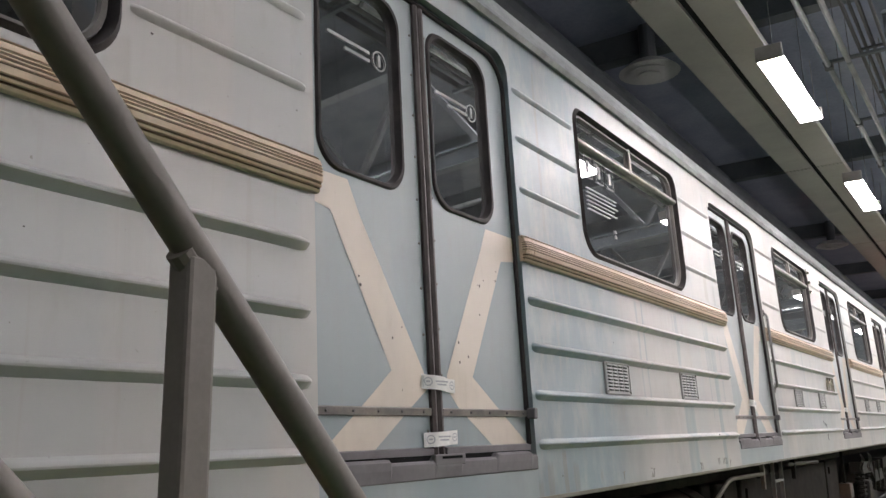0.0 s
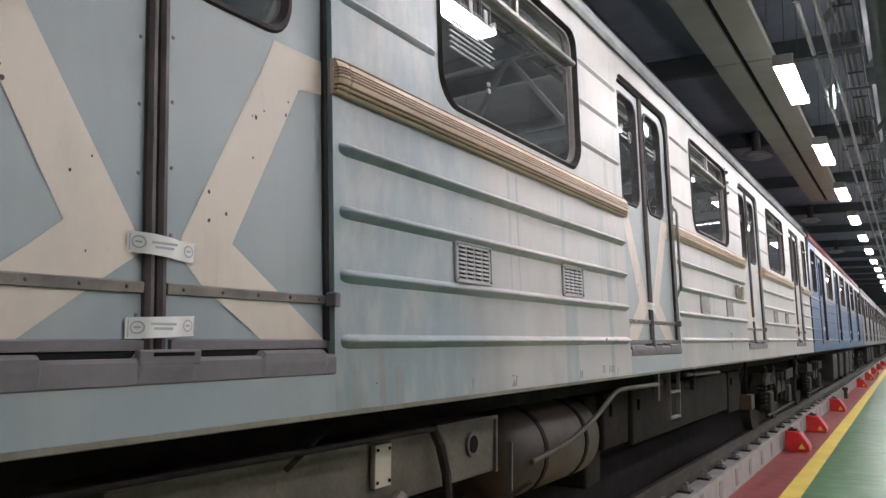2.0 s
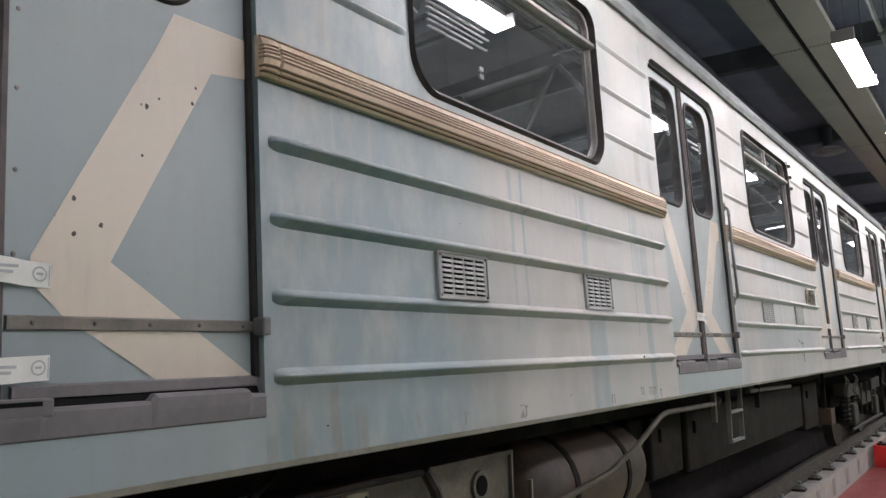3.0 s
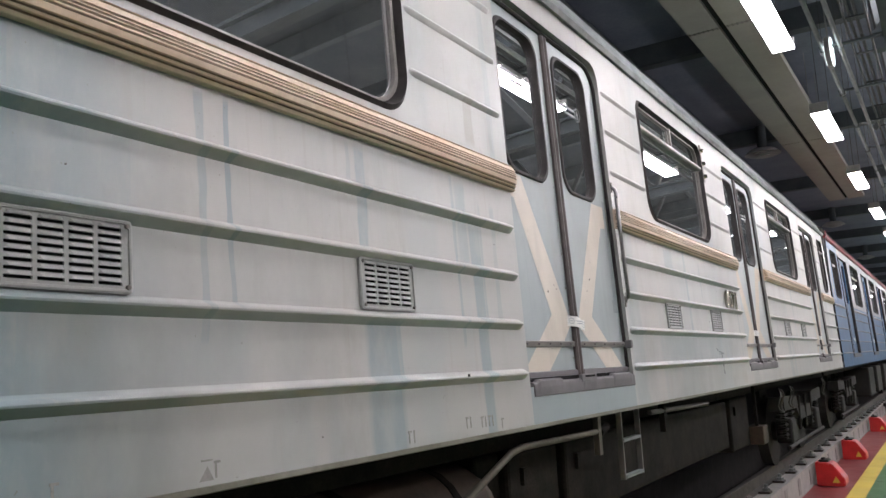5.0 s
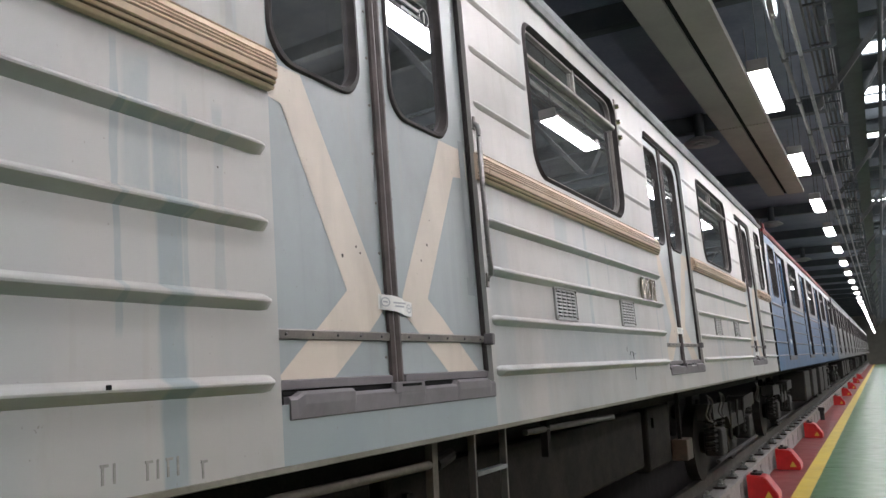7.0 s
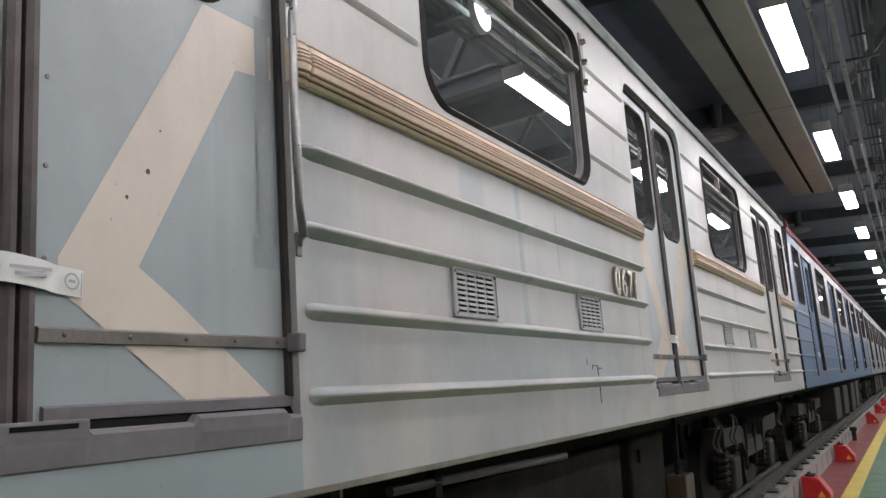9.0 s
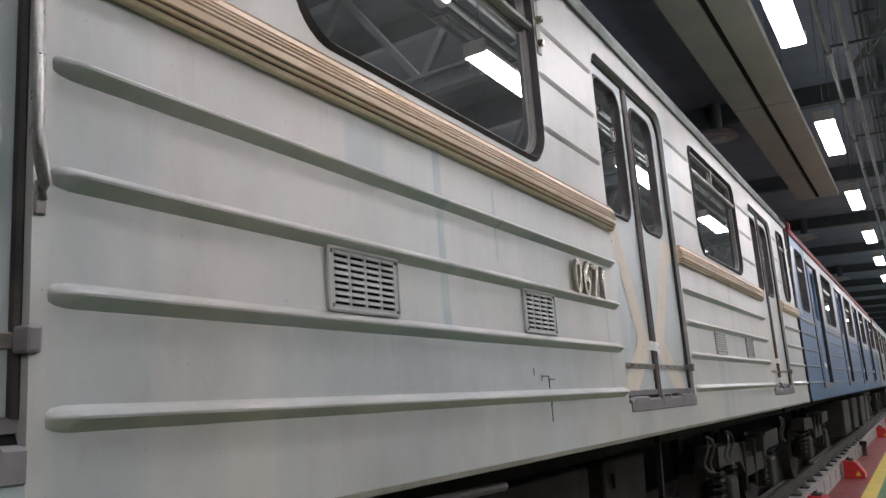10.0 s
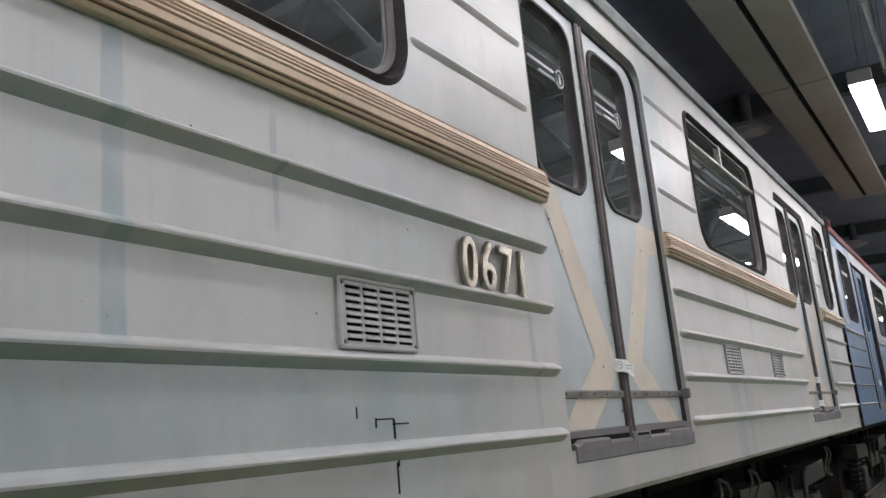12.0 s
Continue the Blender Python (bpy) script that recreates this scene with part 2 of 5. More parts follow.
WINDOW_RIM = worn("window_rim_metal", (0.145, 0.130, 0.118), (0.105, 0.095, 0.088), 0.5, scale=8.0)
LINING = worn("inner_lining_brown", (0.42, 0.36, 0.30), (0.34, 0.29, 0.24), 0.5)
PANE = glass("car_glass")
BLUE = car_paint("blue_enamel", (0.020, 0.078, 0.175), (0.028, 0.10, 0.21), (0.04, 0.045, 0.06), 0.4, coat=0.25)
GREY_BROWN = car_paint("grey_brown_enamel", (0.105, 0.098, 0.092), (0.085, 0.09, 0.098), (0.06, 0.055, 0.05), 0.4, coat=0.3)
BLUE.node_tree.nodes["Principled BSDF"].inputs["Specular IOR Level"].default_value = 0.35
PALE = car_paint("pale_upper_and_rib_glint_enamel", (0.15, 0.148, 0.155), (0.12, 0.128, 0.145), (0.1, 0.09, 0.08), 0.4, coat=0.3)
RED_PAINT = worn("red_roof_enamel", (0.24, 0.014, 0.018), (0.17, 0.012, 0.014), 0.35)
BEIGE = car_paint("beige_enamel", (0.15, 0.138, 0.122), (0.12, 0.118, 0.115), (0.1, 0.09, 0.07), 0.4, coat=0.3)
PIPE_GREY = worn("handrail_grey", (0.155, 0.14, 0.122), (0.19, 0.172, 0.152), 0.5, scale=8.0, grain=0.1)


def floor_paint(name, base, other, rough):
    m, nt, b = material(name, base, rough)
    col = blend(nt, ramp(nt, noise_out(nt, 1.6), [(0.35, (0, 0, 0)), (0.7, (1, 1, 1))]), base, other)
    scuff = ramp(nt, noise_out(nt, 9.0, (1, 0.25, 1), 6.0), [(0.6, (0, 0, 0)), (0.8, (0.5,) * 3)])
    nt.links.new(blend(nt, scuff, col, tuple(c * 0.6 for c in base)), b.inputs["Base Color"])
    r = nt.nodes.new("ShaderNodeMapRange")
    r.inputs[3].default_value, r.inputs[4].default_value = rough - 0.06, rough + 0.14
    nt.links.new(noise_out(nt, 4.0), r.inputs[0])
    nt.links.new(r.outputs[0], b.inputs["Roughness"])
    bump(nt, b, noise_out(nt, 2.0), 0.12, 0.004)
    return m


GREEN = floor_paint("green_floor_paint", (0.046, 0.124, 0.049), (0.058, 0.142, 0.057), 0.30)
GREEN.node_tree.nodes["Principled BSDF"].inputs["Specular IOR Level"].default_value = 0.3
YELLOW = floor_paint("yellow_line_paint", (0.62, 0.47, 0.06), (0.52, 0.38, 0.05), 0.4)
RED = floor_paint("red_floor_paint", (0.185, 0.025, 0.026), (0.15, 0.020, 0.021), 0.4)
CHOCK_RED = worn("chock_red", (0.50, 0.02, 0.02), (0.38, 0.015, 0.015), 0.35)
CONCRETE = worn("pale_concrete", (0.34, 0.315, 0.30), (0.27, 0.245, 0.24), 0.8, scale=4.0, grain=0.25, relief=0.4)
CONCRETE_MARK = worn("grey_mark_paint", (0.17, 0.155, 0.15), (0.23, 0.21, 0.2), 0.7, scale=6.0)
# Dark bed colour, also laid as shade on concrete below the train.
DARK_GROUND = worn("dark_bed_and_shade", (0.026, 0.024, 0.023), (0.044, 0.04, 0.037), 0.85, scale=5.0, grain=0.4, relief=0.6)
RAIL_STEEL = worn("rail_steel", (0.055, 0.047, 0.042), (0.09, 0.078, 0.068), 0.5, 0.5)
CEIL = worn("dark_roof_deck", (0.25, 0.285, 0.35), (0.195, 0.225, 0.29), 0.7, scale=1.2)
TRUSS = worn("truss_green_grey", (0.085, 0.10, 0.108), (0.062, 0.075, 0.082), 0.55, scale=3.0)
TRUSS_PALE = worn("brace_grey", (0.095, 0.10, 0.10), (0.07, 0.075, 0.078), 0.55, scale=3.0)
CEIL_EAST = worn("dark_upper_roof_deck", (0.075, 0.088, 0.098), (0.055, 0.066, 0.076), 0.7, scale=1.2)
TRAY = worn("painted_cable_tray", (0.035, 0.038, 0.04), (0.05, 0.054, 0.056), 0.55, scale=3.0)
PANEL = worn("heating_panel_grey", (0.33, 0.315, 0.27), (0.29, 0.28, 0.245), 0.5, scale=2.0, grain=0.06, relief=0.05)
DIFFUSER = worn("diffuser_grey_paint", (0.52, 0.53, 0.50), (0.44, 0.45, 0.43), 0.5, scale=4.0)
GALV = worn("galvanised_tube", (0.33, 0.34, 0.34), (0.24, 0.25, 0.25), 0.4, 0.5, scale=6.0)
LAMP_BODY = worn("lamp_housing_grey", (0.30, 0.29, 0.28), (0.24, 0.23, 0.22), 0.5)
LAMP_GLOW = glowing("lamp_diffuser_glow", (1.0, 0.97, 0.96), LAMP_POWER)
FILL_GLOW = glowing("fill_lamp_diffuser_glow", (1.0, 0.97, 0.96), FILL_LAMP_POWER)
SKY_GLOW = glowing("skylight_glow", (0.93, 0.97, 1.0), SKYLIGHT_POWER)
WALL = worn("hall_wall_beige", (0.34, 0.33, 0.29), (0.28, 0.27, 0.24), 0.8, scale=1.5)


# ---- mesh helpers ----
def part(name, bm, mat, parent=None, label="", smooth=False):
    me = bpy.data.meshes.new(name)
    bmesh.ops.remove_doubles(bm, verts=bm.verts, dist=0.0002)
    bmesh.ops.recalc_face_normals(bm, faces=bm.faces)
    bm.to_mesh(me)
    bm.free()
    for p in me.polygons:
        p.use_smooth = smooth
    if smooth:
        me.set_sharp_from_angle(angle=math.radians(44))
    me.materials.append(mat)
    ob = new(name, me)
    ob.parent = parent
    return tagged(ob, label)


def share(src, name, parent, offset):
    """Another piece on the same mesh, moved by offset."""
    ob = new(name, src.data)
    ob.parent = parent
    ob.location = src.location + Vector(offset)
    return ob


def empty(name, label, category, at=(0, 0, 0), group="", kind=""):
    ob = new(name)
    ob.location = at
    return tagged(ob, label, category, group, kind)


def box(bm, x0, x1, y0, y1, z0, z1, bev=0.0):
    vs = [bm.verts.new((x, y, z)) for x in (x0, x1) for y in (y0, y1) for z in (z0, z1)]
    fs = [bm.faces.new([vs[i] for i in q]) for q in ((0, 1, 3, 2), (4, 6, 7, 5), (0, 4, 5, 1), (2, 3, 7, 6), (0, 2, 6, 4), (1, 5, 7, 3))]
    if bev:
        es = list({e for f in fs for e in f.edges})
        bmesh.ops.bevel(bm, geom=es, offset=bev, segments=2, affect="EDGES", profile=0.5)
    return bm


def boxed(*a, bev=0.0):
    return box(bmesh.new(), *a, bev=bev)


def tube(bm, a, b, r, n=10, r2=None):
    a, b = Vector(a), Vector(b)
    q = (b - a).to_track_quat("Z", "Y").to_matrix()
    rings = []
    for p, rr in ((a, r), (b, r if r2 is None else r2)):
        rings.append([bm.verts.new(p + q @ Vector((rr * math.cos(t), rr * math.sin(t), 0))) for t in (2 * math.pi * i / n for i in range(n))])
    for i in range(n):
        j = (i + 1) % n
        bm.faces.new((rings[0][i], rings[0][j], rings[1][j], rings[1][i]))
    bm.faces.new(rings[0][::-1])
    bm.faces.new(rings[1])
    return bm


def pipe(pts, r, n=10):
    """A round bar bent through points."""
    pts = [Vector(p) for p in pts]
    rings = []
    for i, p in enumerate(pts):
        d = (pts[min(i + 1, len(pts) - 1)] - pts[max(i - 1, 0)]).normalized()
        u = d.cross(Vector((0.3, 0.2, 0.93) if abs(d.z) < 0.8 else (1, 0, 0))).normalized()
        v = d.cross(u)
        rings.append([p + r * (math.cos(t) * u + math.sin(t) * v) for t in (2 * math.pi * k / n for k in range(n))])
    return loft(bmesh.new(), rings)


def bar(bm, a, b, w, h):
    """A square bar from a to b."""
    a, b = Vector(a), Vector(b)
    q = (b - a).to_track_quat("Z", "Y").to_matrix()
    rings = [[bm.verts.new(p + q @ Vector((sx * w / 2, sy * h / 2, 0))) for sx, sy in ((-1, -1), (1, -1), (1, 1), (-1, 1))] for p in (a, b)]
    for i in range(4):
        j = (i + 1) % 4
        bm.faces.new((rings[0][i], rings[0][j], rings[1][j], rings[1][i]))
    bm.faces.new(rings[0][::-1])
    bm.faces.new(rings[1])
    return bm


def loft(bm, rings, closed=True, caps=True):
    vs = [[bm.verts.new(p) for p in r] for r in rings]
    n = len(vs[0])
    for a, b in zip(vs, vs[1:]):
        for i in range(n if closed else n - 1):
            j = (i + 1) % n
            bm.faces.new((a[i], a[j], b[j], b[i]))
    if caps and closed:
        bm.faces.new(vs[0][::-1])
        bm.faces.new(vs[-1])
    return bm


def rounded(y0, y1, z0, z1, r_low, r_top, n=6):
    """Outline of a rounded rectangle in (y, z), from the lower left corner round."""
    out = []
    for cy, cz, r, a0 in ((y0 + r_low, z0 + r_low, r_low, 180), (y1 - r_low, z0 + r_low, r_low, 270), (y1 - r_top, z1 - r_top, r_top, 0), (y0 + r_top, z1 - r_top, r_top, 90)):
        for i in range(n + 1):
            a = radians(a0 + 90 * i / n)
            out.append((cy + r * math.cos(a), cz + r * math.sin(a)))
    return out


LEAN, SIDE, DATUM = 0.04, -1.66, 1.80


def sx(z):
    """The car side leans inwards a little with height."""
    return SIDE - LEAN * (z - DATUM)


def sp(y, z, out=0.0):
    return (sx(z) + out, y, z)


def wall_rect(bm, y0, y1, z0, z1, out=0.0):
    bm.faces.new([bm.verts.new(sp(y, z, out)) for y, z in ((y0, z0), (y1, z0), (y1, z1), (y0, z1))])


def wall_hole(bm, rect, hole, deep=0.05, out=0.0):
    """A wall field with a rounded opening and the opening's reveal."""
    y0, y1, z0, z1 = rect
    n = len(hole)
    inner = [bm.verts.new(sp(y, z, out)) for y, z in hole]
    back = [bm.verts.new(sp(y, z, out - deep)) for y, z in hole]
    q = n // 4
    corners = [bm.verts.new(sp(y, z, out)) for y, z in ((y0, z0), (y1, z0), (y1, z1), (y0, z1))]
    for c in range(4):
        seg = inner[c * q:(c + 1) * q]
        for a, b in zip(seg, seg[1:]):
            bm.faces.new((corners[c], b, a))
        bm.faces.new((corners[c], corners[(c + 1) % 4], inner[((c + 1) * q) % n], seg[-1]))
    for i in range(n):
        j = (i + 1) % n
        bm.faces.new((inner[i], inner[j], back[j], back[i]))


def ring_frame(bm, hole, width, out, deep):
    """A rubber or metal frame that follows an outline; width goes inwards."""
    cy = sum(p[0] for p in hole) / len(hole)
    cz = sum(p[1] for p in hole) / len(hole)
    ys, zs = [p[0] for p in hole], [p[1] for p in hole]
    ky, kz = 1 - 2 * width / (max(ys) - min(ys)), 1 - 2 * width / (max(zs) - min(zs))
    inner = [(cy + (y - cy) * ky, cz + (z - cz) * kz) for y, z in hole]
    mid = [((a[0] + b[0]) / 2, (a[1] + b[1]) / 2) for a, b in zip(hole, inner)]
    rings = [[sp(y, z, 0.0) for y, z in hole], [sp(y, z, out) for y, z in mid], [sp(y, z, -deep) for y, z in inner]]
    loft(bm, rings, closed=True, caps=False)
    return inner


def pane_fan(bm, outline, out):
    bm.faces.new([bm.verts.new(sp(y, z, out)) for y, z in outline])


# ---- the car: levels ----
BASE, PITCH, BAY = 3.10, 4.40, 3.02
RIB_LOW = [DATUM + 0.206 * i for i in range(4)]
RIB_TOP = [2.93, 3.18, 3.42]
Z_BOTTOM, Z_TOP = 1.575, 3.72
RUB0, RUB1 = 2.585, 2.70
WIN0, WIN1 = 2.735, 3.57
DOOR0, DOOR1 = 1.78, 3.55
WIN_Y0, WIN_Y1 = 0.672, 2.288
CAR_Y0, CAR_Y1 = -0.35, 17.5
DOOR_L, DOOR_R = -1.345, -0.025


def rib_mesh(bm, y0, y1, z, proud=0.033, h=0.043):
    """A pressed rib with a rounded section and tapered ends."""
    prof = [(-0.64, 0.0), (-0.10, 0.97), (0.02, 1.0), (0.14, 0.88), (0.28, 0.50), (0.40, 0.16), (0.50, 0.0)]
    rings = []
    for y, k in ((y0, 0.02), (y0 + 0.012, 0.6), (y0 + 0.035, 0.95), (y0 + 0.06, 1), (y1 - 0.06, 1), (y1 - 0.035, 0.95), (y1 - 0.012, 0.6), (y1, 0.02)):
        rings.append([sp(y, z + h * a * (0.6 + 0.4 * k), proud * b * k - 0.002) for a, b in prof])
    loft(bm, rings, closed=True)


def rub_rail_mesh(bm, y0, y1, part_of):
    """Fluted moulding: cream lands (0) and dark grooves (1)."""
    h = RUB1 - RUB0
    lands = [(0.00, 0.08), (0.14, 0.205), (0.262, 0.42), (0.457, 0.52), (0.557, 0.61), (0.647, 0.70), (0.737, 0.925), (0.967, 1.0)]
    bulge = lambda a: 0.044 * math.sin(math.pi * (0.10 + 0.80 * a)) ** 0.55
    if part_of == 1:
        rings = [[sp(y, RUB0 + h * a, d * k) for a, d in ((0.01, -0.004), (0.01, 0.012), (0.12, 0.023), (0.3, 0.033), (0.5, 0.036), (0.7, 0.033), (0.9, 0.023), (0.98, 0.012), (0.99, -0.004))] for y, k in ((y0, 0.9), (y0 + 0.03, 1), (y1 - 0.02, 1), (y1, 0.95))]
        loft(bm, rings)
        return
    rings = []
    for y, k in ((y0 - 0.004, 0.72), (y0 + 0.012, 0.92), (y0 + 0.03, 1.0), (y0 + 0.045, 0.98), (y0 + 0.05, 0.80), (y0 + 0.055, 0.80), (y0 + 0.06, 0.92), (y0 + 0.07, 0.95), (y1 - 0.03, 0.95), (y1, 0.88)):
        ring = [(0.0, -0.004)]
        for a, b in lands:
            da, db = bulge(a) * k, bulge(b) * k
            ring += [(a, min(0.008, da)), (a, da - 0.003), (a + 0.012, da), (b - 0.012, db), (b, db - 0.003), (b, min(0.008, db))]
        ring.append((1.0, -0.004))
        rings.append([sp(y, RUB0 + h * a, o) for a, o in ring])
    loft(bm, rings)


def vent_parts(parent, y0, y1, z0, z1):
    """A pressed grille: plate with four columns of eight louvred slots."""
    bm = bmesh.new()
    ny, nz = 4, 8
    my, mz = 0.016, 0.008
    cw, rh = (y1 - y0 - 2 * my) / ny, (z1 - z0 - 2 * mz) / nz
    ys, zs = [y0], [z0]
    for i in range(ny):
        ys += [y0 + my + cw * (i + 0.07), y0 + my + cw * (i + 0.93)]
    for j in range(nz):
        zs += [z0 + mz + rh * (j + 0.20), z0 + mz + rh * (j + 0.64)]
    ys.append(y1), zs.append(z1)
    top = {(i, j): bm.verts.new(sp(y, z, 0.008)) for i, y in enumerate(ys) for j, z in enumerate(zs)}
    low = {}
    for i in range(len(ys) - 1):
        for j in range(len(zs) - 1):
            if i % 2 == 1 and j % 2 == 1:
                ring = [(i, j), (i + 1, j), (i + 1, j + 1), (i, j + 1)]
                for k in ring:
                    low[k] = low.get(k) or bm.verts.new(sp(ys[k[0]], zs[k[1]], 0.0015))
                for a, b in zip(ring, ring[1:] + ring[:1]):
                    bm.faces.new((top[a], top[b], low[b], low[a]))
            else:
                bm.faces.new((top[i, j], top[i + 1, j], top[i + 1, j + 1], top[i, j + 1]))
    # a small pressed hood over each slot
    for i in range(1, len(ys) - 1, 2):
        for j in range(2, len(zs), 2):
            a, c, zt = ys[i], ys[i + 1], zs[j]
            e0, e1, t0, t1, m0, m1 = [bm.verts.new(sp(y, z, o)) for y, z, o in ((a, zt, 0.008), (c, zt, 0.008), (a + 0.006, zt + rh * 0.42, 0.0085), (c - 0.006, zt + rh * 0.42, 0.0085), (a + 0.010, zt - 0.001, 0.0145), (c - 0.010, zt - 0.001, 0.0145))]
            bm.faces.new((t0, t1, m1, m0)), bm.faces.new((e0, t0, m0)), bm.faces.new((e1, m1, t1))
    edge = [[sp(y, z, o) for y, z in rounded(y0 - g, y1 + g, z0 - g, z1 + g, 0.012, 0.012, 2)] for g, o in ((0.008, 0.0), (0.007, 0.009), (0.002, 0.012), (-0.003, 0.0115), (-0.004, 0.008))]
    loft(bm, edge, closed=True, caps=False)
    v = part("vent_grille", bm, VENT, parent, "grey pressed metal vent grille")
    # Black sheet behind the slots stands in for their inner shade.
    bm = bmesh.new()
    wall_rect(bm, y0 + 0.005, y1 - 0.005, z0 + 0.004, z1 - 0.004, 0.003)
    part("vent_slot_shade", bm, BLACK, v)
    for y, z in ((y0, z0), (y1, z0), (y0, z1), (y1, z1)):
        bm = bmesh.new()
        yy, zz = y + (0.008 if y == y0 else -0.008), z + (0.008 if z == z0 else -0.008)
        tube(bm, sp(yy, zz, 0.005), sp(yy, zz, 0.015), 0.0055, 8)
        part("screw", bm, STEEL, v)


def window_parts(parent, y0, y1, signals=False, stickers=False):
    hole = rounded(y0, y1, WIN0, WIN1, 0.15, 0.10, 8)
    bm = bmesh.new()
    inner = ring_frame(bm, hole, 0.028, 0.014, 0.035)
    w = part("window_frame", bm, RUBBER, parent, "black rubber window seal", True)
    bm = bmesh.new()
    my, mz = (y0 + y1) / 2, (WIN0 + WIN1) / 2
    ky, kz = 1 - 0.044 / (y1 - y0), 1 - 0.030 / (WIN1 - WIN0)
    loft(bm, [[sp(my + (y - my) * (1 + (ky - 1) * k), mz + (z - mz) * (1 + (kz - 1) * k), o) for y, z in inner] for k, o in ((0.0, -0.022), (0.15, -0.014), (0.85, -0.016), (1.0, -0.0285))], closed=True, caps=False)
    part("window_rim", bm, WINDOW_RIM, w, "dull grey-brown metal rim round the glass", True)
    bm = bmesh.new()
    pane_fan(bm, inner, -0.03)
    p = part("pane", bm, PANE, w, "dusty dark glass")
    p.visible_shadow = False
    bm = bmesh.new()
    cy, cz = (y0 + y1) / 2, (WIN0 + WIN1) / 2
    loft(bm, [[sp(cy + (y - cy) * k, cz + (z - cz) * k, d) for y, z in inner] for k, d in ((1.0, -0.034), (0.985, -0.05), (0.965, -0.14))], closed=True, caps=False)
    part("inner_lining", bm, LINING, w, "pale brown inner window lining")
    zb = 3.375
    bm = bmesh.new()
    prof = [(-0.018, -0.028), (-0.018, -0.006), (-0.008, 0.006), (0.010, 0.006), (0.020, -0.006), (0.020, -0.028)]
    loft(bm, [[sp(y, zb + a, b) for a, b in prof] for y in (y0 + 0.012, y1 - 0.012)])
    part("transom_bar", bm, STEEL, w)
    ym = y0 + 0.52 * (y1 - y0)
    bm = bmesh.new()
    loft(bm, [[sp(ym + a, z, b) for a, b in ((-0.014, -0.028), (-0.014, -0.012), (0.014, -0.012), (0.014, -0.028))] for z in (zb, WIN1 - 0.02)])
    part("mullion", bm, STEEL, w)
    if stickers:
        for k in range(3):
            bm = bmesh.new()
            ya, za = y0 + 0.16 + 0.15 * k, zb - 0.17
            for rect in ((ya, ya + 0.10, za, za + 0.006), (ya, ya + 0.10, za + 0.124, za + 0.13), (ya, ya + 0.005, za + 0.006, za + 0.124), (ya + 0.095, ya + 0.10, za + 0.006, za + 0.124), (ya + 0.03, ya + 0.065, za + 0.03, za + 0.1)):
                wall_rect(bm, *rect, -0.026)
            part("decal", bm, STICK, w, "white square pictogram decal")
        bm = bmesh.new()
        for i in range(6):
            wall_rect(bm, y0 + 0.16, y0 + 0.16 + (0.42, 0.40, 0.43, 0.38, 0.41, 0.3)[i], zb - 0.235 - 0.024 * i, zb - 0.228 - 0.024 * i, -0.026)
        for i in range(2):
            wall_rect(bm, y0 + 0.50, y0 + 0.53, zb - 0.43 - 0.03 * i, zb - 0.41 - 0.03 * i, -0.026)
        part("decal", bm, STICK, w, "white lines of small print")
    if signals:
        bm = bmesh.new()
        loft(bm, [[sp(y1 + 0.05 + a, z, b) for a, b in ((-0.02, -0.002), (-0.02, 0.008), (0.02, 0.008), (0.02, -0.002))] for z in (WIN1 - 0.30, WIN1 + 0.02)])
        s = part("signal_plate", bm, STEEL, w, "steel plate with three signal lamps")
        for k in range(3):
            bm = bmesh.new()
            z = WIN1 - 0.25 + 0.11 * k
            tube(bm, sp(y1 + 0.05, z, 0.006), sp(y1 + 0.05, z, 0.03), 0.020, 12, 0.015)
            part("signal_lamp", bm, CHROME, parent)


def band(bm, pts, out, y_of):
    """A flat band whose left and right edges are given as (left y, right y, z)."""
    lo = [bm.verts.new((sx(z) + out, y_of(a), z)) for a, b, z in pts]
    hi = [bm.verts.new((sx(z) + out, y_of(b), z)) for a, b, z in pts]
    for i in range(len(pts) - 1):
        bm.faces.new((lo[i], hi[i], hi[i + 1], lo[i + 1]))


DOOR_DEEP = -0.036
# chevron outlines (edge, edge, height) of the two leaves: on the first door, and on the others
CHEVRONS = [
    ([(-1.345, -1.147, 2.690), (-1.345, -1.092, 2.582), (-1.236, -1.082, 2.566), (-0.945, -0.757, 2.062), (-1.018, -0.742, 2.005), (-1.100, -0.835, 1.945), (-1.308, -1.058, 1.795)],
     [(-0.262, -0.035, 2.690), (-0.316, -0.035, 2.582), (-0.325, -0.150, 2.566), (-0.612, -0.434, 2.060), (-0.612, -0.353, 2.008), (-0.545, -0.253, 1.943), (-0.310, -0.028, 1.797)]),
    ([(-1.345, -1.152, 2.700), (-1.345, -1.092, 2.598), (-1.248, -1.085, 2.584), (-0.970, -0.772, 2.064), (-1.043, -0.772, 2.008), (-1.130, -0.852, 1.944), (-1.328, -1.065, 1.798)],
     [(-0.278, -0.050, 2.702), (-0.340, -0.050, 2.585), (-0.348, -0.176, 2.572), (-0.640, -0.463, 2.066), (-0.640, -0.372, 2.008), (-0.536, -0.275, 1.938), (-0.340, -0.085, 1.800)]),
]


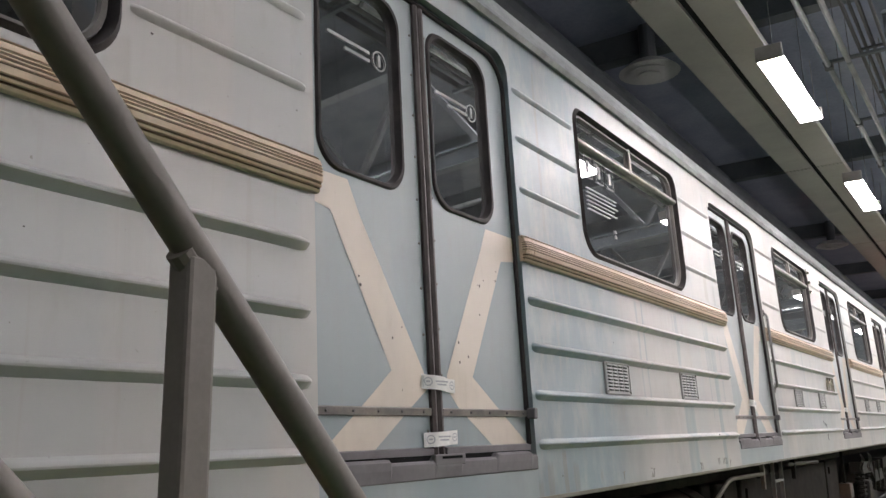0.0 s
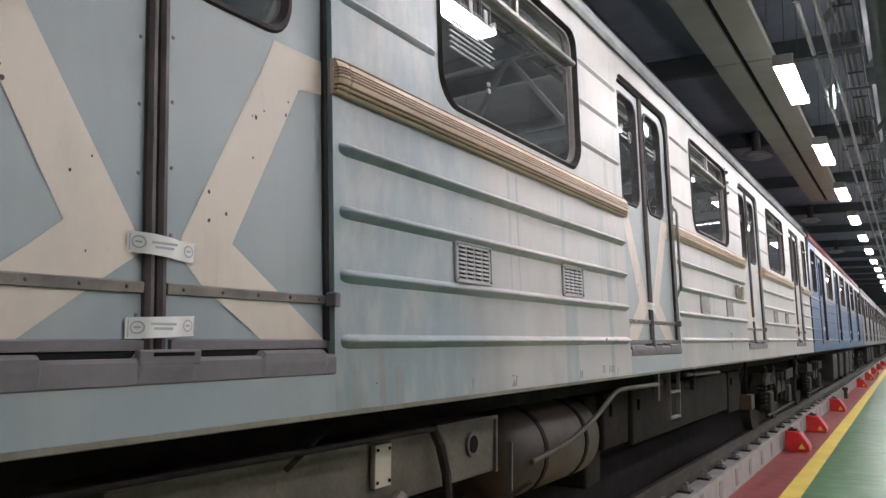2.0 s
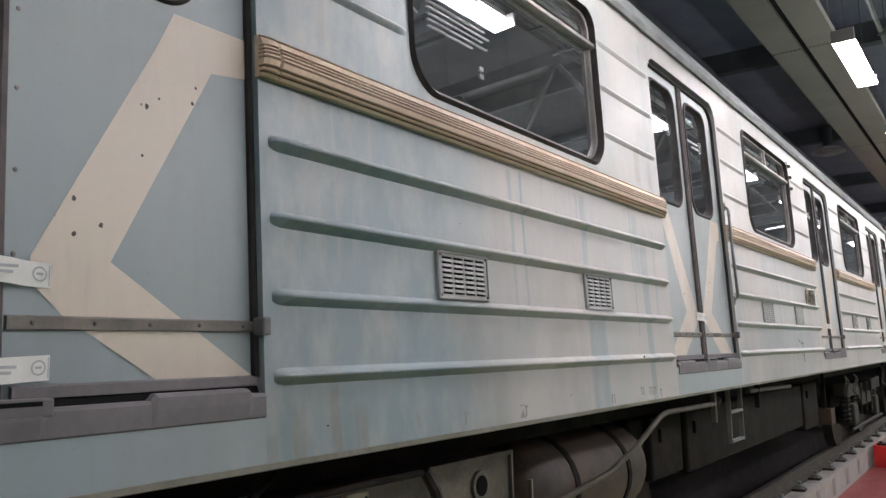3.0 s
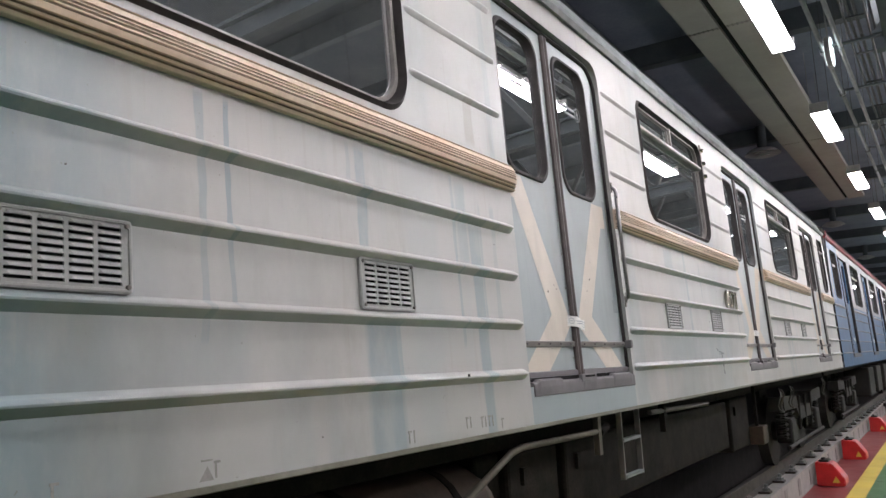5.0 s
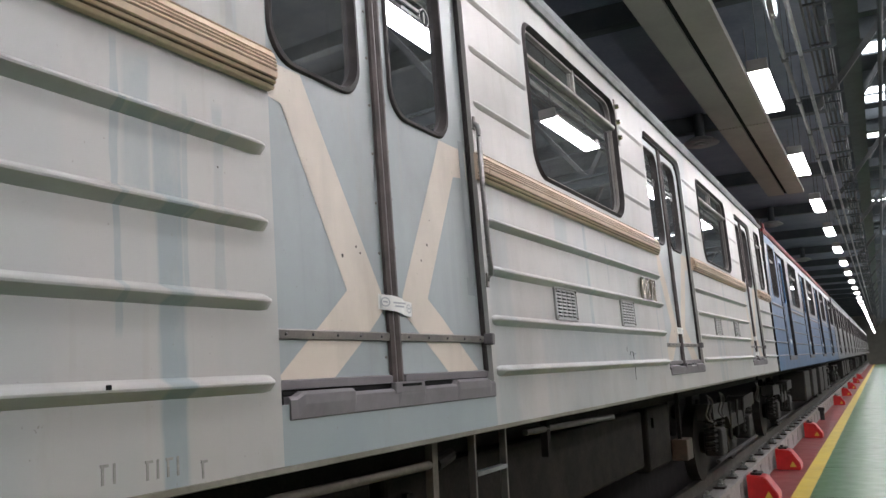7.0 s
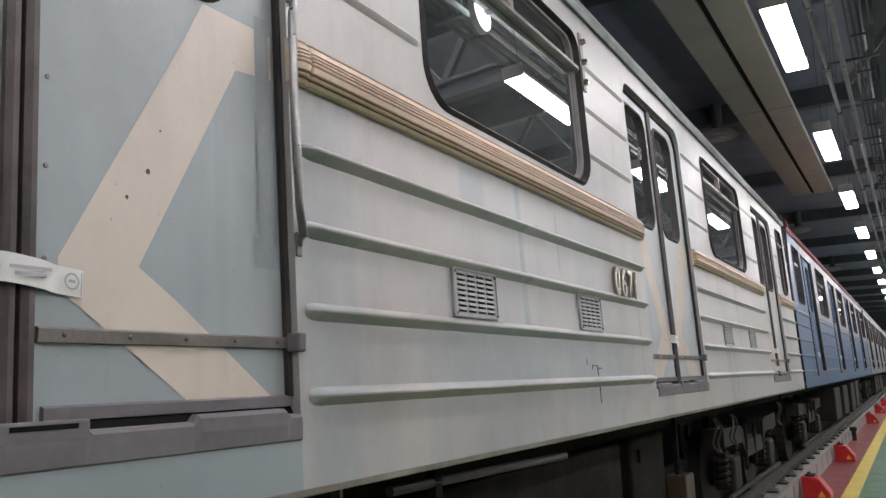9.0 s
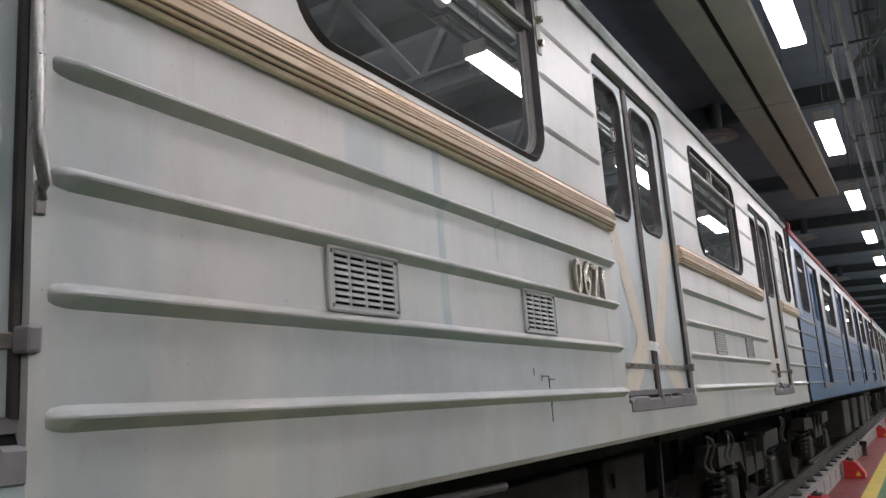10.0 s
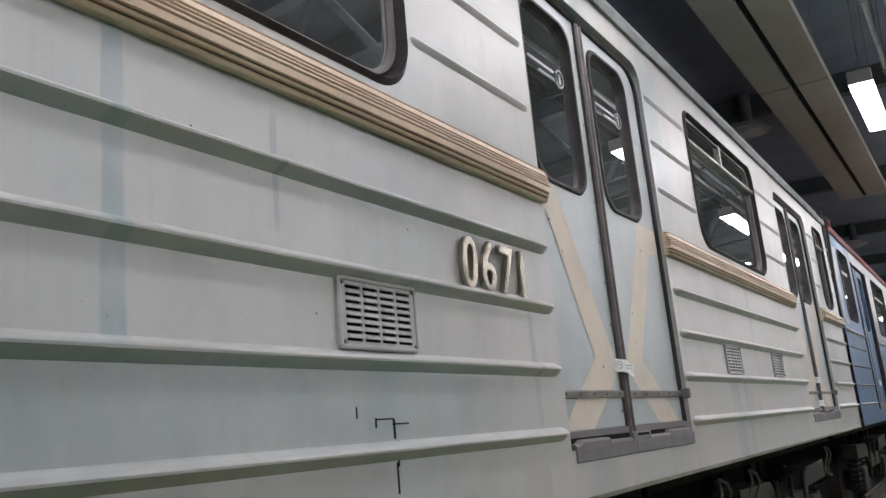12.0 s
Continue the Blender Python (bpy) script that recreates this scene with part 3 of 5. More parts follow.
def door_parts(parent, b, tapes, handrail=False, decals=False, paint=None, first=False, seam=-0.707, chips=5, chevron_paint=None):
    """A pair of sliding leaves in their opening; b is the bay's datum."""
    yl, yr, ym = b + DOOR_L, b + DOOR_R, b + seam
    for side in (0, 1):
        y0, y1 = (yl - 0.02, ym - 0.028) if side == 0 else (ym + 0.028, yr + 0.02)
        wy0, wy1 = (b - 1.285, b - 0.835) if side == 0 else (b - 0.63, b - 0.195)
        bm = bmesh.new()
        hole = rounded(wy0, wy1, 2.718, 3.465, 0.11, 0.10, 7)
        wall_hole(bm, (y0, y1, 2.65, DOOR1 + 0.03), hole, 0.03, DOOR_DEEP)
        wall_rect(bm, y0, y1, DOOR0 - 0.02, 2.65, DOOR_DEEP)
        leaf = part("door_leaf", bm, paint, parent, "blue-grey sliding door leaf with a cream chevron")
        bm = bmesh.new()
        rings = [[(sx(z) + DOOR_DEEP + o, y, z) for y, z in rounded(wy0 + g, wy1 - g, 2.718 + g, 3.465 - g, 0.11, 0.10, 7)] for g, o in ((-0.012, 0.001), (-0.006, 0.010), (0.006, 0.010), (0.014, -0.018))]
        loft(bm, rings, closed=True, caps=False)
        fr = part("window_frame", bm, RUBBER, leaf, "black rubber seal", True)
        bm = bmesh.new()
        pane_fan(bm, rounded(wy0 + 0.013, wy1 - 0.013, 2.731, 3.452, 0.10, 0.09, 7), DOOR_DEEP - 0.016)
        g = part("pane", bm, PANE, leaf, "dark door glass")
        g.visible_shadow = False
        if decals:
            bm = bmesh.new()
            for i, (a, c) in enumerate(((0.07, 0.30), (0.16, 0.30))):
                wall_rect(bm, wy0 + a, wy0 + c, 3.215 - 0.032 * i, 3.228 - 0.032 * i, DOOR_DEEP - 0.012)
            cy, cz = wy1 - 0.095, 3.210
            for i in range(16):
                t0, t1 = 2 * math.pi * i / 16, 2 * math.pi * (i + 1) / 16
                bm.faces.new([bm.verts.new((sx(cz) + DOOR_DEEP - 0.012, cy + r * math.cos(t), cz + r * math.sin(t))) for r, t in ((0.034, t0), (0.040, t0), (0.040, t1), (0.034, t1))])
            wall_rect(bm, cy - 0.008, cy + 0.008, cz - 0.024, cz + 0.024, DOOR_DEEP - 0.012)
            part("decal", bm, STICK, leaf, "white lines of small print with a round pictogram")
        # cream chevron painted on each leaf
        bm = bmesh.new()
        f = lambda v: b + v
        band(bm, CHEVRONS[0 if first else 1][side], DOOR_DEEP + 0.002, f)
        part("cream_chevron", bm, CREAM if chevron_paint is None else chevron_paint, leaf, "cream chevron with chipped specks")
        # steel guide strip with rivets
        bm = bmesh.new()
        ya, yb = (yl + 0.01, ym - 0.036) if side == 0 else (ym + 0.036, yr + 0.005)
        loft(bm, [[(sx(1.926) + DOOR_DEEP + o, y, 1.926 + z) for o, z in ((0, -0.015), (0.010, -0.013), (0.012, 0.010), (0.006, 0.014), (0, 0.014))] for y in (ya, yb)])
        st = part("guide_strip", bm, STEEL, leaf, "riveted steel guide strip")
        for i in range(5):
            y = ya + 0.05 + (yb - ya - 0.1) * i / 4
            bm = bmesh.new()
            tube(bm, (sx(1.926) + DOOR_DEEP + 0.010, y, 1.926), (sx(1.926) + DOOR_DEEP + 0.016, y, 1.926), 0.006, 6, 0.003)
            part("rivet", bm, SILL, st)
        # brown bottom strip
        bm = bmesh.new()
        loft(bm, [[(sx(1.79) + DOOR_DEEP + o, y, 1.788 + z) for o, z in ((0, -0.01), (0.012, -0.01), (0.012, 0.012), (0, 0.016))] for y in (y0 + 0.02, y1)])
        part("bottom_strip", bm, SILL, leaf)
        # meeting edge of the leaf
        bm = bmesh.new()
        ye = ym - 0.018 if side == 0 else ym + 0.018
        loft(bm, [[(sx(z) + DOOR_DEEP + o, ye + a, z) for a, o in ((-0.018, -0.01), (-0.017, 0.012), (-0.006, 0.020), (0.006, 0.018), (0.014, 0.004), (0.014, -0.01))] for z in (DOOR0 - 0.01, DOOR1 - 0.02)])
        part("rubber_edge", bm, SEAM, leaf, "brown rubber meeting edge", True)
    # frame: rubber along the right post and the head, round the corner
    bm = bmesh.new()
    line = [(yr + 0.004, DOOR0 + 0.02), (yr + 0.004, DOOR1 - 0.16)]
    line += [(yr + 0.004 - 0.16 + 0.16 * math.cos(a), DOOR1 - 0.16 + 0.16 * math.sin(a)) for a in (radians(15 * i) for i in range(1, 7))]
    line += [(yl - 0.005, DOOR1)]
    rings = []
    for i, (y, z) in enumerate(line):
        a, c = line[max(i - 1, 0)], line[min(i + 1, len(line) - 1)]
        ty, tz = c[0] - a[0], c[1] - a[1]
        l = math.hypot(ty, tz)
        ny, nz = tz / l, -ty / l
        rings.append([sp(y + ny * w, z + nz * w, o) for w, o in ((-0.002, -0.030), (-0.003, -0.020), (-0.009, -0.018), (-0.016, -0.024), (-0.018, -0.045))])
    loft(bm, rings, closed=False, caps=False)
    part("door_seal", bm, RUBBER, parent, "black rubber door seal")
    # head of the opening
    bm = bmesh.new()
    bm.faces.new([bm.verts.new(v) for v in (sp(yl, DOOR1 + 0.02), sp(yr, DOOR1 + 0.02), sp(yr, DOOR1 + 0.02, -0.07), sp(yl, DOOR1 + 0.02, -0.07))])
    part("door_head", bm, PAINT, parent)
    # rounded upper corners of the opening
    for ye, d in ((yl, 1), (yr, -1)):
        r, zt = 0.11, DOOR1 + 0.02
        arc = [(ye + d * r * (1 - math.cos(a)), zt - r * (1 - math.sin(a))) for a in (radians(15 * i) for i in range(7))]
        loop = [(ye - d * 0.001, zt + 0.001)] + arc
        part("corner_gusset", loft(bmesh.new(), [[sp(y, z, o) for y, z in loop] for o in (-0.05, 0.0005)]), PAINT, parent)
    part("guide_bracket", boxed(sx(1.926) - 0.03, sx(1.926) + 0.014, yr - 0.012, yr + 0.016, 1.903, 1.949, bev=0.006), SILL, parent, "dark bracket at the end of the guide strip")
    # sill plate with raised blocks; a black strip behind it paints the slot's shade
    rings = []
    for y, up in ((0.03, 0), (0.06, 0), (0.09, 0.012), (0.325, 0.012), (0.332, 0), (0.57, 0), (0.585, 0.014), (0.735, 0.014), (0.75, 0), (0.985, 0), (1.0, 0.014), (1.262, 0.014), (1.28, 0), (1.318, 0)):
        k = 0.003 if up else 0.0
        rings.append([sp(yl + y, z, o) for z, o in ((1.698, 0.0), (1.702, 0.005), (1.738, 0.006 + k), (1.751 + up, 0.006 + k), (1.759 + up, -0.001), (1.760 + up, -0.018), (1.698, -0.018))])
    s = part("door_sill", loft(bmesh.new(), rings), SILL, parent, "worn grey metal door sill")
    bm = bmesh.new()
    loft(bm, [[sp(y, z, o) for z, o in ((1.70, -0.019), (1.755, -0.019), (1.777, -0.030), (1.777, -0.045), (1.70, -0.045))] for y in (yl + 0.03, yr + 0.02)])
    part("sill_slot_shade", bm, BLACK, s)
    part("latch_tab", boxed(sx(1.75) - 0.010, sx(1.75) + 0.0095, ym - 0.075, ym + 0.115, 1.742, 1.780, bev=0.005), SILL, s)
    # Black block drawn as the shade in the latch slot.
    part("latch_slot_shade", boxed(sx(1.75) - 0.008, sx(1.75) + 0.0105, ym - 0.035, ym + 0.090, 1.7645, 1.7735), BLACK, s)
    # paper seals across the seam
    for z, tilt in tapes:
        bm = bmesh.new()
        rows = []
        for i in range(17):
            u = i / 16
            y = ym + 0.020 - 0.105 + 0.21 * u
            o = DOOR_DEEP + 0.006 + 0.023 * math.exp(-(((y - ym) / 0.056) ** 4)) + 0.002 * math.sin(9 * u)
            zz = z + tilt * (0.5 - u)
            rows.append([(sx(zz) + o, y, zz - 0.026), (sx(zz) + o + 0.001, y, zz + 0.024)])
        loft(bm, rows, closed=False, caps=False)
        t = part("paper_seal", bm, PAPER, parent, "white printed paper seal glued across the door seam", True)
        put = lambda q, d: (sx(z) + DOOR_DEEP + 0.0095 + 0.023 * math.exp(-(((0.020 + q) / 0.056) ** 4)) + 0.002 * math.sin(9 * (q / 0.21 + 0.5)), ym + 0.020 + q, z - tilt * q / 0.21 + d)
        for c in (-0.080, 0.080):
            bm = bmesh.new()
            for i in range(14):
                t0, t1 = 2 * math.pi * i / 14, 2 * math.pi * (i + 1) / 14
                bm.faces.new([bm.verts.new(put(c + r * math.cos(w), r * math.sin(w))) for r, w in ((0.012, t0), (0.0155, t0), (0.0155, t1), (0.012, t1))])
            part("print_ring", bm, PRINT, t)
            bm = bmesh.new()
            bm.faces.new([bm.verts.new(put(c + q, d)) for q, d in ((-0.007, -0.002), (0.007, -0.002), (0.007, 0.003), (-0.007, 0.003))])
            part("print_mark", bm, PRINT, t)
        for q0, q1, d0 in ((-0.040, 0.038, 0.003), (-0.030, 0.028, -0.008)):
            bm = bmesh.new()
            bm.faces.new([bm.verts.new((sx(z) + DOOR_DEEP + (0.031 if abs(q) < 0.05 else 0.0105), ym + 0.008 + q, z + d)) for q, d in ((q0, d0), (q1, d0), (q1, d0 + 0.006), (q0, d0 + 0.006))])
            part("print_bar", bm, PRINT, t)
        for e in (-0.101, 0.099):
            bm = bmesh.new()
            bm.faces.new([bm.verts.new(put(e + q, d)) for q, d in ((0, -0.022), (0.0025, -0.022), (0.0025, 0.020), (0, 0.020))])
            part("print_line", bm, PRINT, t)
    if handrail:
        for y0, y1, z0, z1 in ((yr - 0.085, yr - 0.035, 2.17, 2.74), (yr - 0.105, yr - 0.035, 2.10, 2.17)):
            bm = bmesh.new()
            wall_rect(bm, y0, y1, z0, z1, DOOR_DEEP + 0.0032)
            part("touch_up_patch", bm, TOUCH_UP, parent, "thin pale grey touch-up paint")
        pts = [sp(yr + 0.012, 2.165, 0.004), sp(yr + 0.008, 2.185, 0.022), sp(yr - 0.006, 2.21, 0.032), sp(yr - 0.016, 2.26, 0.034), sp(yr - 0.020, 2.5, 0.034), sp(yr - 0.016, 2.74, 0.034), sp(yr - 0.006, 2.79, 0.032), sp(yr + 0.008, 2.815, 0.022), sp(yr + 0.012, 2.83, 0.004)]
        g = part("grab_rail", pipe(pts, 0.011, 12), GALV_RAIL, parent, "polished steel grab rail beside the door", True)
        for z in (2.165, 2.83):
            part("foot", boxed(sx(z), sx(z) + 0.008, yr + 0.002, yr + 0.022, z - 0.03, z + 0.03, bev=0.003), STEEL, g)
    # screws along the meeting edges
    src = part("screw", tube(bmesh.new(), (0, 0, 0), (0.003, 0, 0), 0.0055, 8, 0.004), STEEL, parent)
    src.location = (sx(1.86) + DOOR_DEEP, ym - 0.050, 1.86)
    for i in range(1, 10):
        for dy in (-0.050, 0.052):
            z = 1.86 + 0.17 * i + (0.03 if dy > 0 else 0.0)
            o = new("screw", src.data)
            o.parent = parent
            o.location = (sx(z) + DOOR_DEEP, ym + dy, z)
    rnd = random.Random(int(b * 10))
    for i in range(chips):
        z = rnd.uniform(1.99, 2.60)
        side = rnd.choice((-1, 1))
        y = ym + side * (0.07 + 0.66 * max(0.0, z - 2.06) + rnd.uniform(0.0, 0.16))
        r = rnd.uniform(0.003, 0.007)
        bm = bmesh.new()
        n = 7
        bm.faces.new([bm.verts.new((sx(z) + DOOR_DEEP + 0.0035, y + r * rnd.uniform(0.6, 1.2) * math.cos(2 * math.pi * q / n), z + r * rnd.uniform(0.6, 1.3) * math.sin(2 * math.pi * q / n))) for q in range(n)])
        part("paint_chip", bm, SEAM, parent, "dark chip in the paint")


def side_bay(parent, y0, y1, windows, paint=None):
    """A field of side wall with window openings."""
    bm = bmesh.new()
    wall_rect(bm, y0, y1, Z_BOTTOM, 2.66)
    z0, z1 = 2.66, 3.62
    y = y0
    for a, c in windows:
        wall_rect(bm, y, a - 0.06, z0, z1)
        wall_hole(bm, (a - 0.06, c + 0.06, z0, z1), rounded(a, c, WIN0, WIN1, 0.15, 0.10, 8))
        y = c + 0.06
    wall_rect(bm, y, y1, z0, z1)
    wall_rect(bm, y0, y1, z1, Z_TOP)
    for ye in (y0, y1):
        bm.faces.new([bm.verts.new(v) for v in (sp(ye, Z_BOTTOM), sp(ye, Z_TOP), sp(ye, Z_TOP, -0.05), sp(ye, Z_BOTTOM, -0.05))])
    return part("side_panel", bm, paint or PAINT, parent)


def roof_parts(parent, y0, y1, mat, gutter):
    c, half, zt = -3.01, sx(Z_TOP) + 3.01, Z_TOP
    arc = [(c + half, zt)] + [(c + (half - 0.01) * math.cos(a) ** 0.8, zt + 0.02 + 0.44 * math.sin(a) ** 0.9) for a in (radians(9 * i) for i in range(1, 10))]
    arc += [(2 * c - x, z) for x, z in arc[-2::-1]]
    bm = bmesh.new()
    loft(bm, [[(x, y, z) for x, z in arc] for y in (y0, y1)], closed=False, caps=False)
    for y in (y0, y1):
        bm.faces.new([bm.verts.new((x, y, z)) for x, z in arc])
    part("roof", bm, mat, parent, smooth=False)
    bm = bmesh.new()
    loft(bm, [[sp(y, Z_TOP + a, o) for a, o in ((-0.022, -0.002), (-0.026, 0.020), (0.0, 0.034), (0.020, 0.030), (0.024, -0.02))] for y in (y0, y1)])
    part("gutter", bm, gutter, parent)


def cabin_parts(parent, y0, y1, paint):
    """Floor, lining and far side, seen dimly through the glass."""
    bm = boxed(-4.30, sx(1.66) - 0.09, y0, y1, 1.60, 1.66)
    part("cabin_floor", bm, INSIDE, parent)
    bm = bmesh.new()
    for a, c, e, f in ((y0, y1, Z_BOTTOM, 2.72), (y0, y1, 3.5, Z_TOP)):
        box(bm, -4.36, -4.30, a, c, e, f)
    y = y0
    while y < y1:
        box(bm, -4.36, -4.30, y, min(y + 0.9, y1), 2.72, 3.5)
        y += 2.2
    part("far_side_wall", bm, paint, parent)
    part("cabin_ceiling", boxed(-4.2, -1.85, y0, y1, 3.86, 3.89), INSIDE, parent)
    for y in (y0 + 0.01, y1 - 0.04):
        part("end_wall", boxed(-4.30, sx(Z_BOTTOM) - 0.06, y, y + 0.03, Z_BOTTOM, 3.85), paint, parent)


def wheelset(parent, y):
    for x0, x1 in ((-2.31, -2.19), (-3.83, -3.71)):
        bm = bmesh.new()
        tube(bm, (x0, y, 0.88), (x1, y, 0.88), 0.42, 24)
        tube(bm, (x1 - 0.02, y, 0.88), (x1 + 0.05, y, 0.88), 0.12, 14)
        part("wheel", bm, BOGIE_SHADED_DIRT, parent)


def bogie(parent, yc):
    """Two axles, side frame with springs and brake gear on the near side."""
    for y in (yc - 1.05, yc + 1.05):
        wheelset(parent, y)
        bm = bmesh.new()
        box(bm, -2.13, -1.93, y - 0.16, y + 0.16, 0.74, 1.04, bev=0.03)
        part("axle_box", bm, BOGIE_SHADED_DIRT, parent)
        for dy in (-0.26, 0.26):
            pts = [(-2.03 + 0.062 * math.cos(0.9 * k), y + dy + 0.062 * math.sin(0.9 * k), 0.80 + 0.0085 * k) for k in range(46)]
            part("coil_spring", pipe(pts, 0.016, 6), BOGIE_SHADED_DIRT, parent)
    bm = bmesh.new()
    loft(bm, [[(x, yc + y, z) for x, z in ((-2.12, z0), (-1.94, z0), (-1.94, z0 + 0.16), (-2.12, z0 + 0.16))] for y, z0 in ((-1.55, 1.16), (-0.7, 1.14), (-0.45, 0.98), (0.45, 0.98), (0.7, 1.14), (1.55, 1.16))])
    part("bogie_frame", bm, BOGIE_SHADED_DIRT, parent)
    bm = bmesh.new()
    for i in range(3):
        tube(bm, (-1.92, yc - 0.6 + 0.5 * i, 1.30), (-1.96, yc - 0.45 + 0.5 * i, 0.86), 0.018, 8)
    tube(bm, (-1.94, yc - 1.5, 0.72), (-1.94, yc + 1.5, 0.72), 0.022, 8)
    part("brake_rigging", bm, BOGIE_SHADED_DIRT, parent)


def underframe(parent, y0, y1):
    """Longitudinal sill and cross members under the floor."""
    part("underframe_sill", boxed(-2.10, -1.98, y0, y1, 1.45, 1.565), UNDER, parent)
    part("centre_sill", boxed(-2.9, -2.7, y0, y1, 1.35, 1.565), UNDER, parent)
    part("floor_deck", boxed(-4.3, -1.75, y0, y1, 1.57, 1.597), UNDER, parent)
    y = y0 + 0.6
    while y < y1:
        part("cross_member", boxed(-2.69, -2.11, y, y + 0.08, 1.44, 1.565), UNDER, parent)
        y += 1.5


def digits(parent, text, y, z, size):
    cu = bpy.data.curves.new("digit", "FONT")
    cu.body, cu.size, cu.extrude, cu.bevel_depth, cu.bevel_resolution, cu.resolution_u = text, size, 0.006, 0.004, 1, 4
    tmp = new("digit", cu)
    me = bpy.data.meshes.new_from_object(tmp.evaluated_get(bpy.context.evaluated_depsgraph_get()))
    bpy.data.objects.remove(tmp)
    me.materials.clear()
    me.materials.append(CHROME)
    ob = new("digit", me)
    ob.parent = parent
    ob.matrix_local = Matrix(((0, 0, 1, sx(z) + 0.010), (0.80, 0, 0, y), (0, 1, 0, z), (0, 0, 0, 1)))
    return tagged(ob, "raised nickel-plated digit")


def grey_car():
    car = empty("metro_car", "weathered grey metro carriage with cream rub rails on depot track", "metro car", kind="")
    bays = [(CAR_Y0, BASE + DOOR_L, [(-0.28, 1.06)])]
    for k in range(3):
        b = BASE + PITCH * k
        bays.append((b + DOOR_R, b + PITCH + DOOR_L, [(b + WIN_Y0, b + WIN_Y1)]))
    b = BASE + PITCH * 3
    bays.append((b + DOOR_R, CAR_Y1, [(b + 0.38, b + 0.88)]))
    for i, (y0, y1, wins) in enumerate(bays):
        side_bay(car, y0, y1, wins)
        r0 = y0 + 0.03
        r1 = y1 - 0.03 if i < 4 else y1 - 0.02
        if i == 0:
            r0 = y0 + 0.02
        for z in RIB_LOW:
            bm = bmesh.new()
            rib_mesh(bm, r0, r1, z)
            part("rib", bm, PAINT, car, smooth=True)
        for z in RIB_TOP:
            spans = [(r0, wins[0][0] - 0.015), (wins[0][1] + 0.02, r1)]
            for a, c in spans:
                if c - a > 0.15:
                    bm = bmesh.new()
                    rib_mesh(bm, a, c, z, 0.016, 0.036)
                    part("rib", bm, PAINT, car, smooth=True)
        bm = bmesh.new()
        rub_rail_mesh(bm, y0 + 0.0, y1, 0)
        rr = part("rub_rail", bm, RAIL_CREAM, car, "fluted cream and brown rub rail")
        bm = bmesh.new()
        rub_rail_mesh(bm, y0 + 0.0, y1, 1)
        part("rub_rail_groove", bm, RAIL_DARK, rr)
        for a, c in wins:
            window_parts(car, a, c, signals=(i == 2), stickers=(i == 1))
    for k in range(3):
        b = BASE + PITCH * k
        z0, z1 = RIB_LOW[1] + 0.028, RIB_LOW[2] - 0.024
        vent_parts(car, b + 0.76, b + 1.07, z0, z1)
        vent_parts(car, b + 1.92, b + 2.21, z0, z1)
    for k in range(4):
        b = BASE + PITCH * k
        yl, yr = b + DOOR_L, b + DOOR_R
        bm = bmesh.new()
        wall_rect(bm, yl, yr, DOOR1 + 0.02, Z_TOP)
        part("door_header_panel", bm, PAINT, car)
        bm = bmesh.new()
        wall_rect(bm, yl, yr, Z_BOTTOM, 1.74)
        part("door_apron_panel", bm, DOOR_PAINT if k < 2 else PAINT, car)
        tapes = [(2.027, 0.012), (1.834, -0.008)] if k == 0 else [(2.03, 0.02)] if k < 3 else [(2.03, 0.0), (1.84, 0.0)]
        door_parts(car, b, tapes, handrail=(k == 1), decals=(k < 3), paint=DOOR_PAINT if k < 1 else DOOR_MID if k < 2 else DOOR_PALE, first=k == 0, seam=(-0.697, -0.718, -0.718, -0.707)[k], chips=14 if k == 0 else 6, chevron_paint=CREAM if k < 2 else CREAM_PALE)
    bm = bmesh.new()
    loft(bm, [[sp(y, Z_BOTTOM + a, o) for a, o in ((0.0, -0.05), (-0.008, -0.01), (-0.004, 0.004), (0.010, 0.004), (0.014, -0.01))] for y in (CAR_Y0, CAR_Y1)])
    part("bottom_edge", bm, DIRT_EDGE, car)
    roof_parts(car, CAR_Y0, CAR_Y1, ROOF, GUTTER)
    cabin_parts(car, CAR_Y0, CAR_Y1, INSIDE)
    underframe(car, CAR_Y0, CAR_Y1)
    def mark(name, y, z, w, h, mat, label, out=0.0):
        ring = ((y - w / 2, z - h / 2), (y + w / 2, z - h / 2), (y + w / 2, z + h / 2), (y - w / 2, z + h / 2))
        part(name, loft(bmesh.new(), [[sp(p, q, o) for p, q in ring] for o in (out - 0.001, out + 0.0012)]), mat, car, label)

    for y, z, w, h in ((9.608, 1.79, 0.006, 0.06), (9.602, 1.735, 0.005, 0.07), (9.600, 1.846, 0.007, 0.045), (9.565, 1.870, 0.070, 0.0035), (9.625, 1.858, 0.065, 0.0035), (9.532, 1.862, 0.004, 0.022), (9.465, 1.886, 0.004, 0.026)):
        mark("paint_crack", y, z, w, h, BLACK, "dark crack in the paint")
    mark("paint_chip", 5.59, 1.806, 0.012, 0.010, BLACK, "dark chip on the rib", 0.033)
    for y, z, n in ((5.60, 1.637, 2), (5.712, 1.632, 4), (5.87, 1.615, 1), (5.228, 1.620, 2), (3.985, 1.627, 1), (4.405, 1.622, 1)):
        for j in range(n):
            mark("stencil_mark", y + 0.028 * j, z, 0.006, 0.040, STENCIL, "faded grey stencil mark")
            if j % 2 == 0:
                mark("stencil_mark", y + 0.028 * j + 0.004, z + 0.017, 0.020, 0.006, STENCIL, "faded grey stencil mark", 0.0004)
    tri = [sp(4.352, 1.598, 0.0012), sp(4.398, 1.598, 0.0012), sp(4.378, 1.632, 0.0012)]
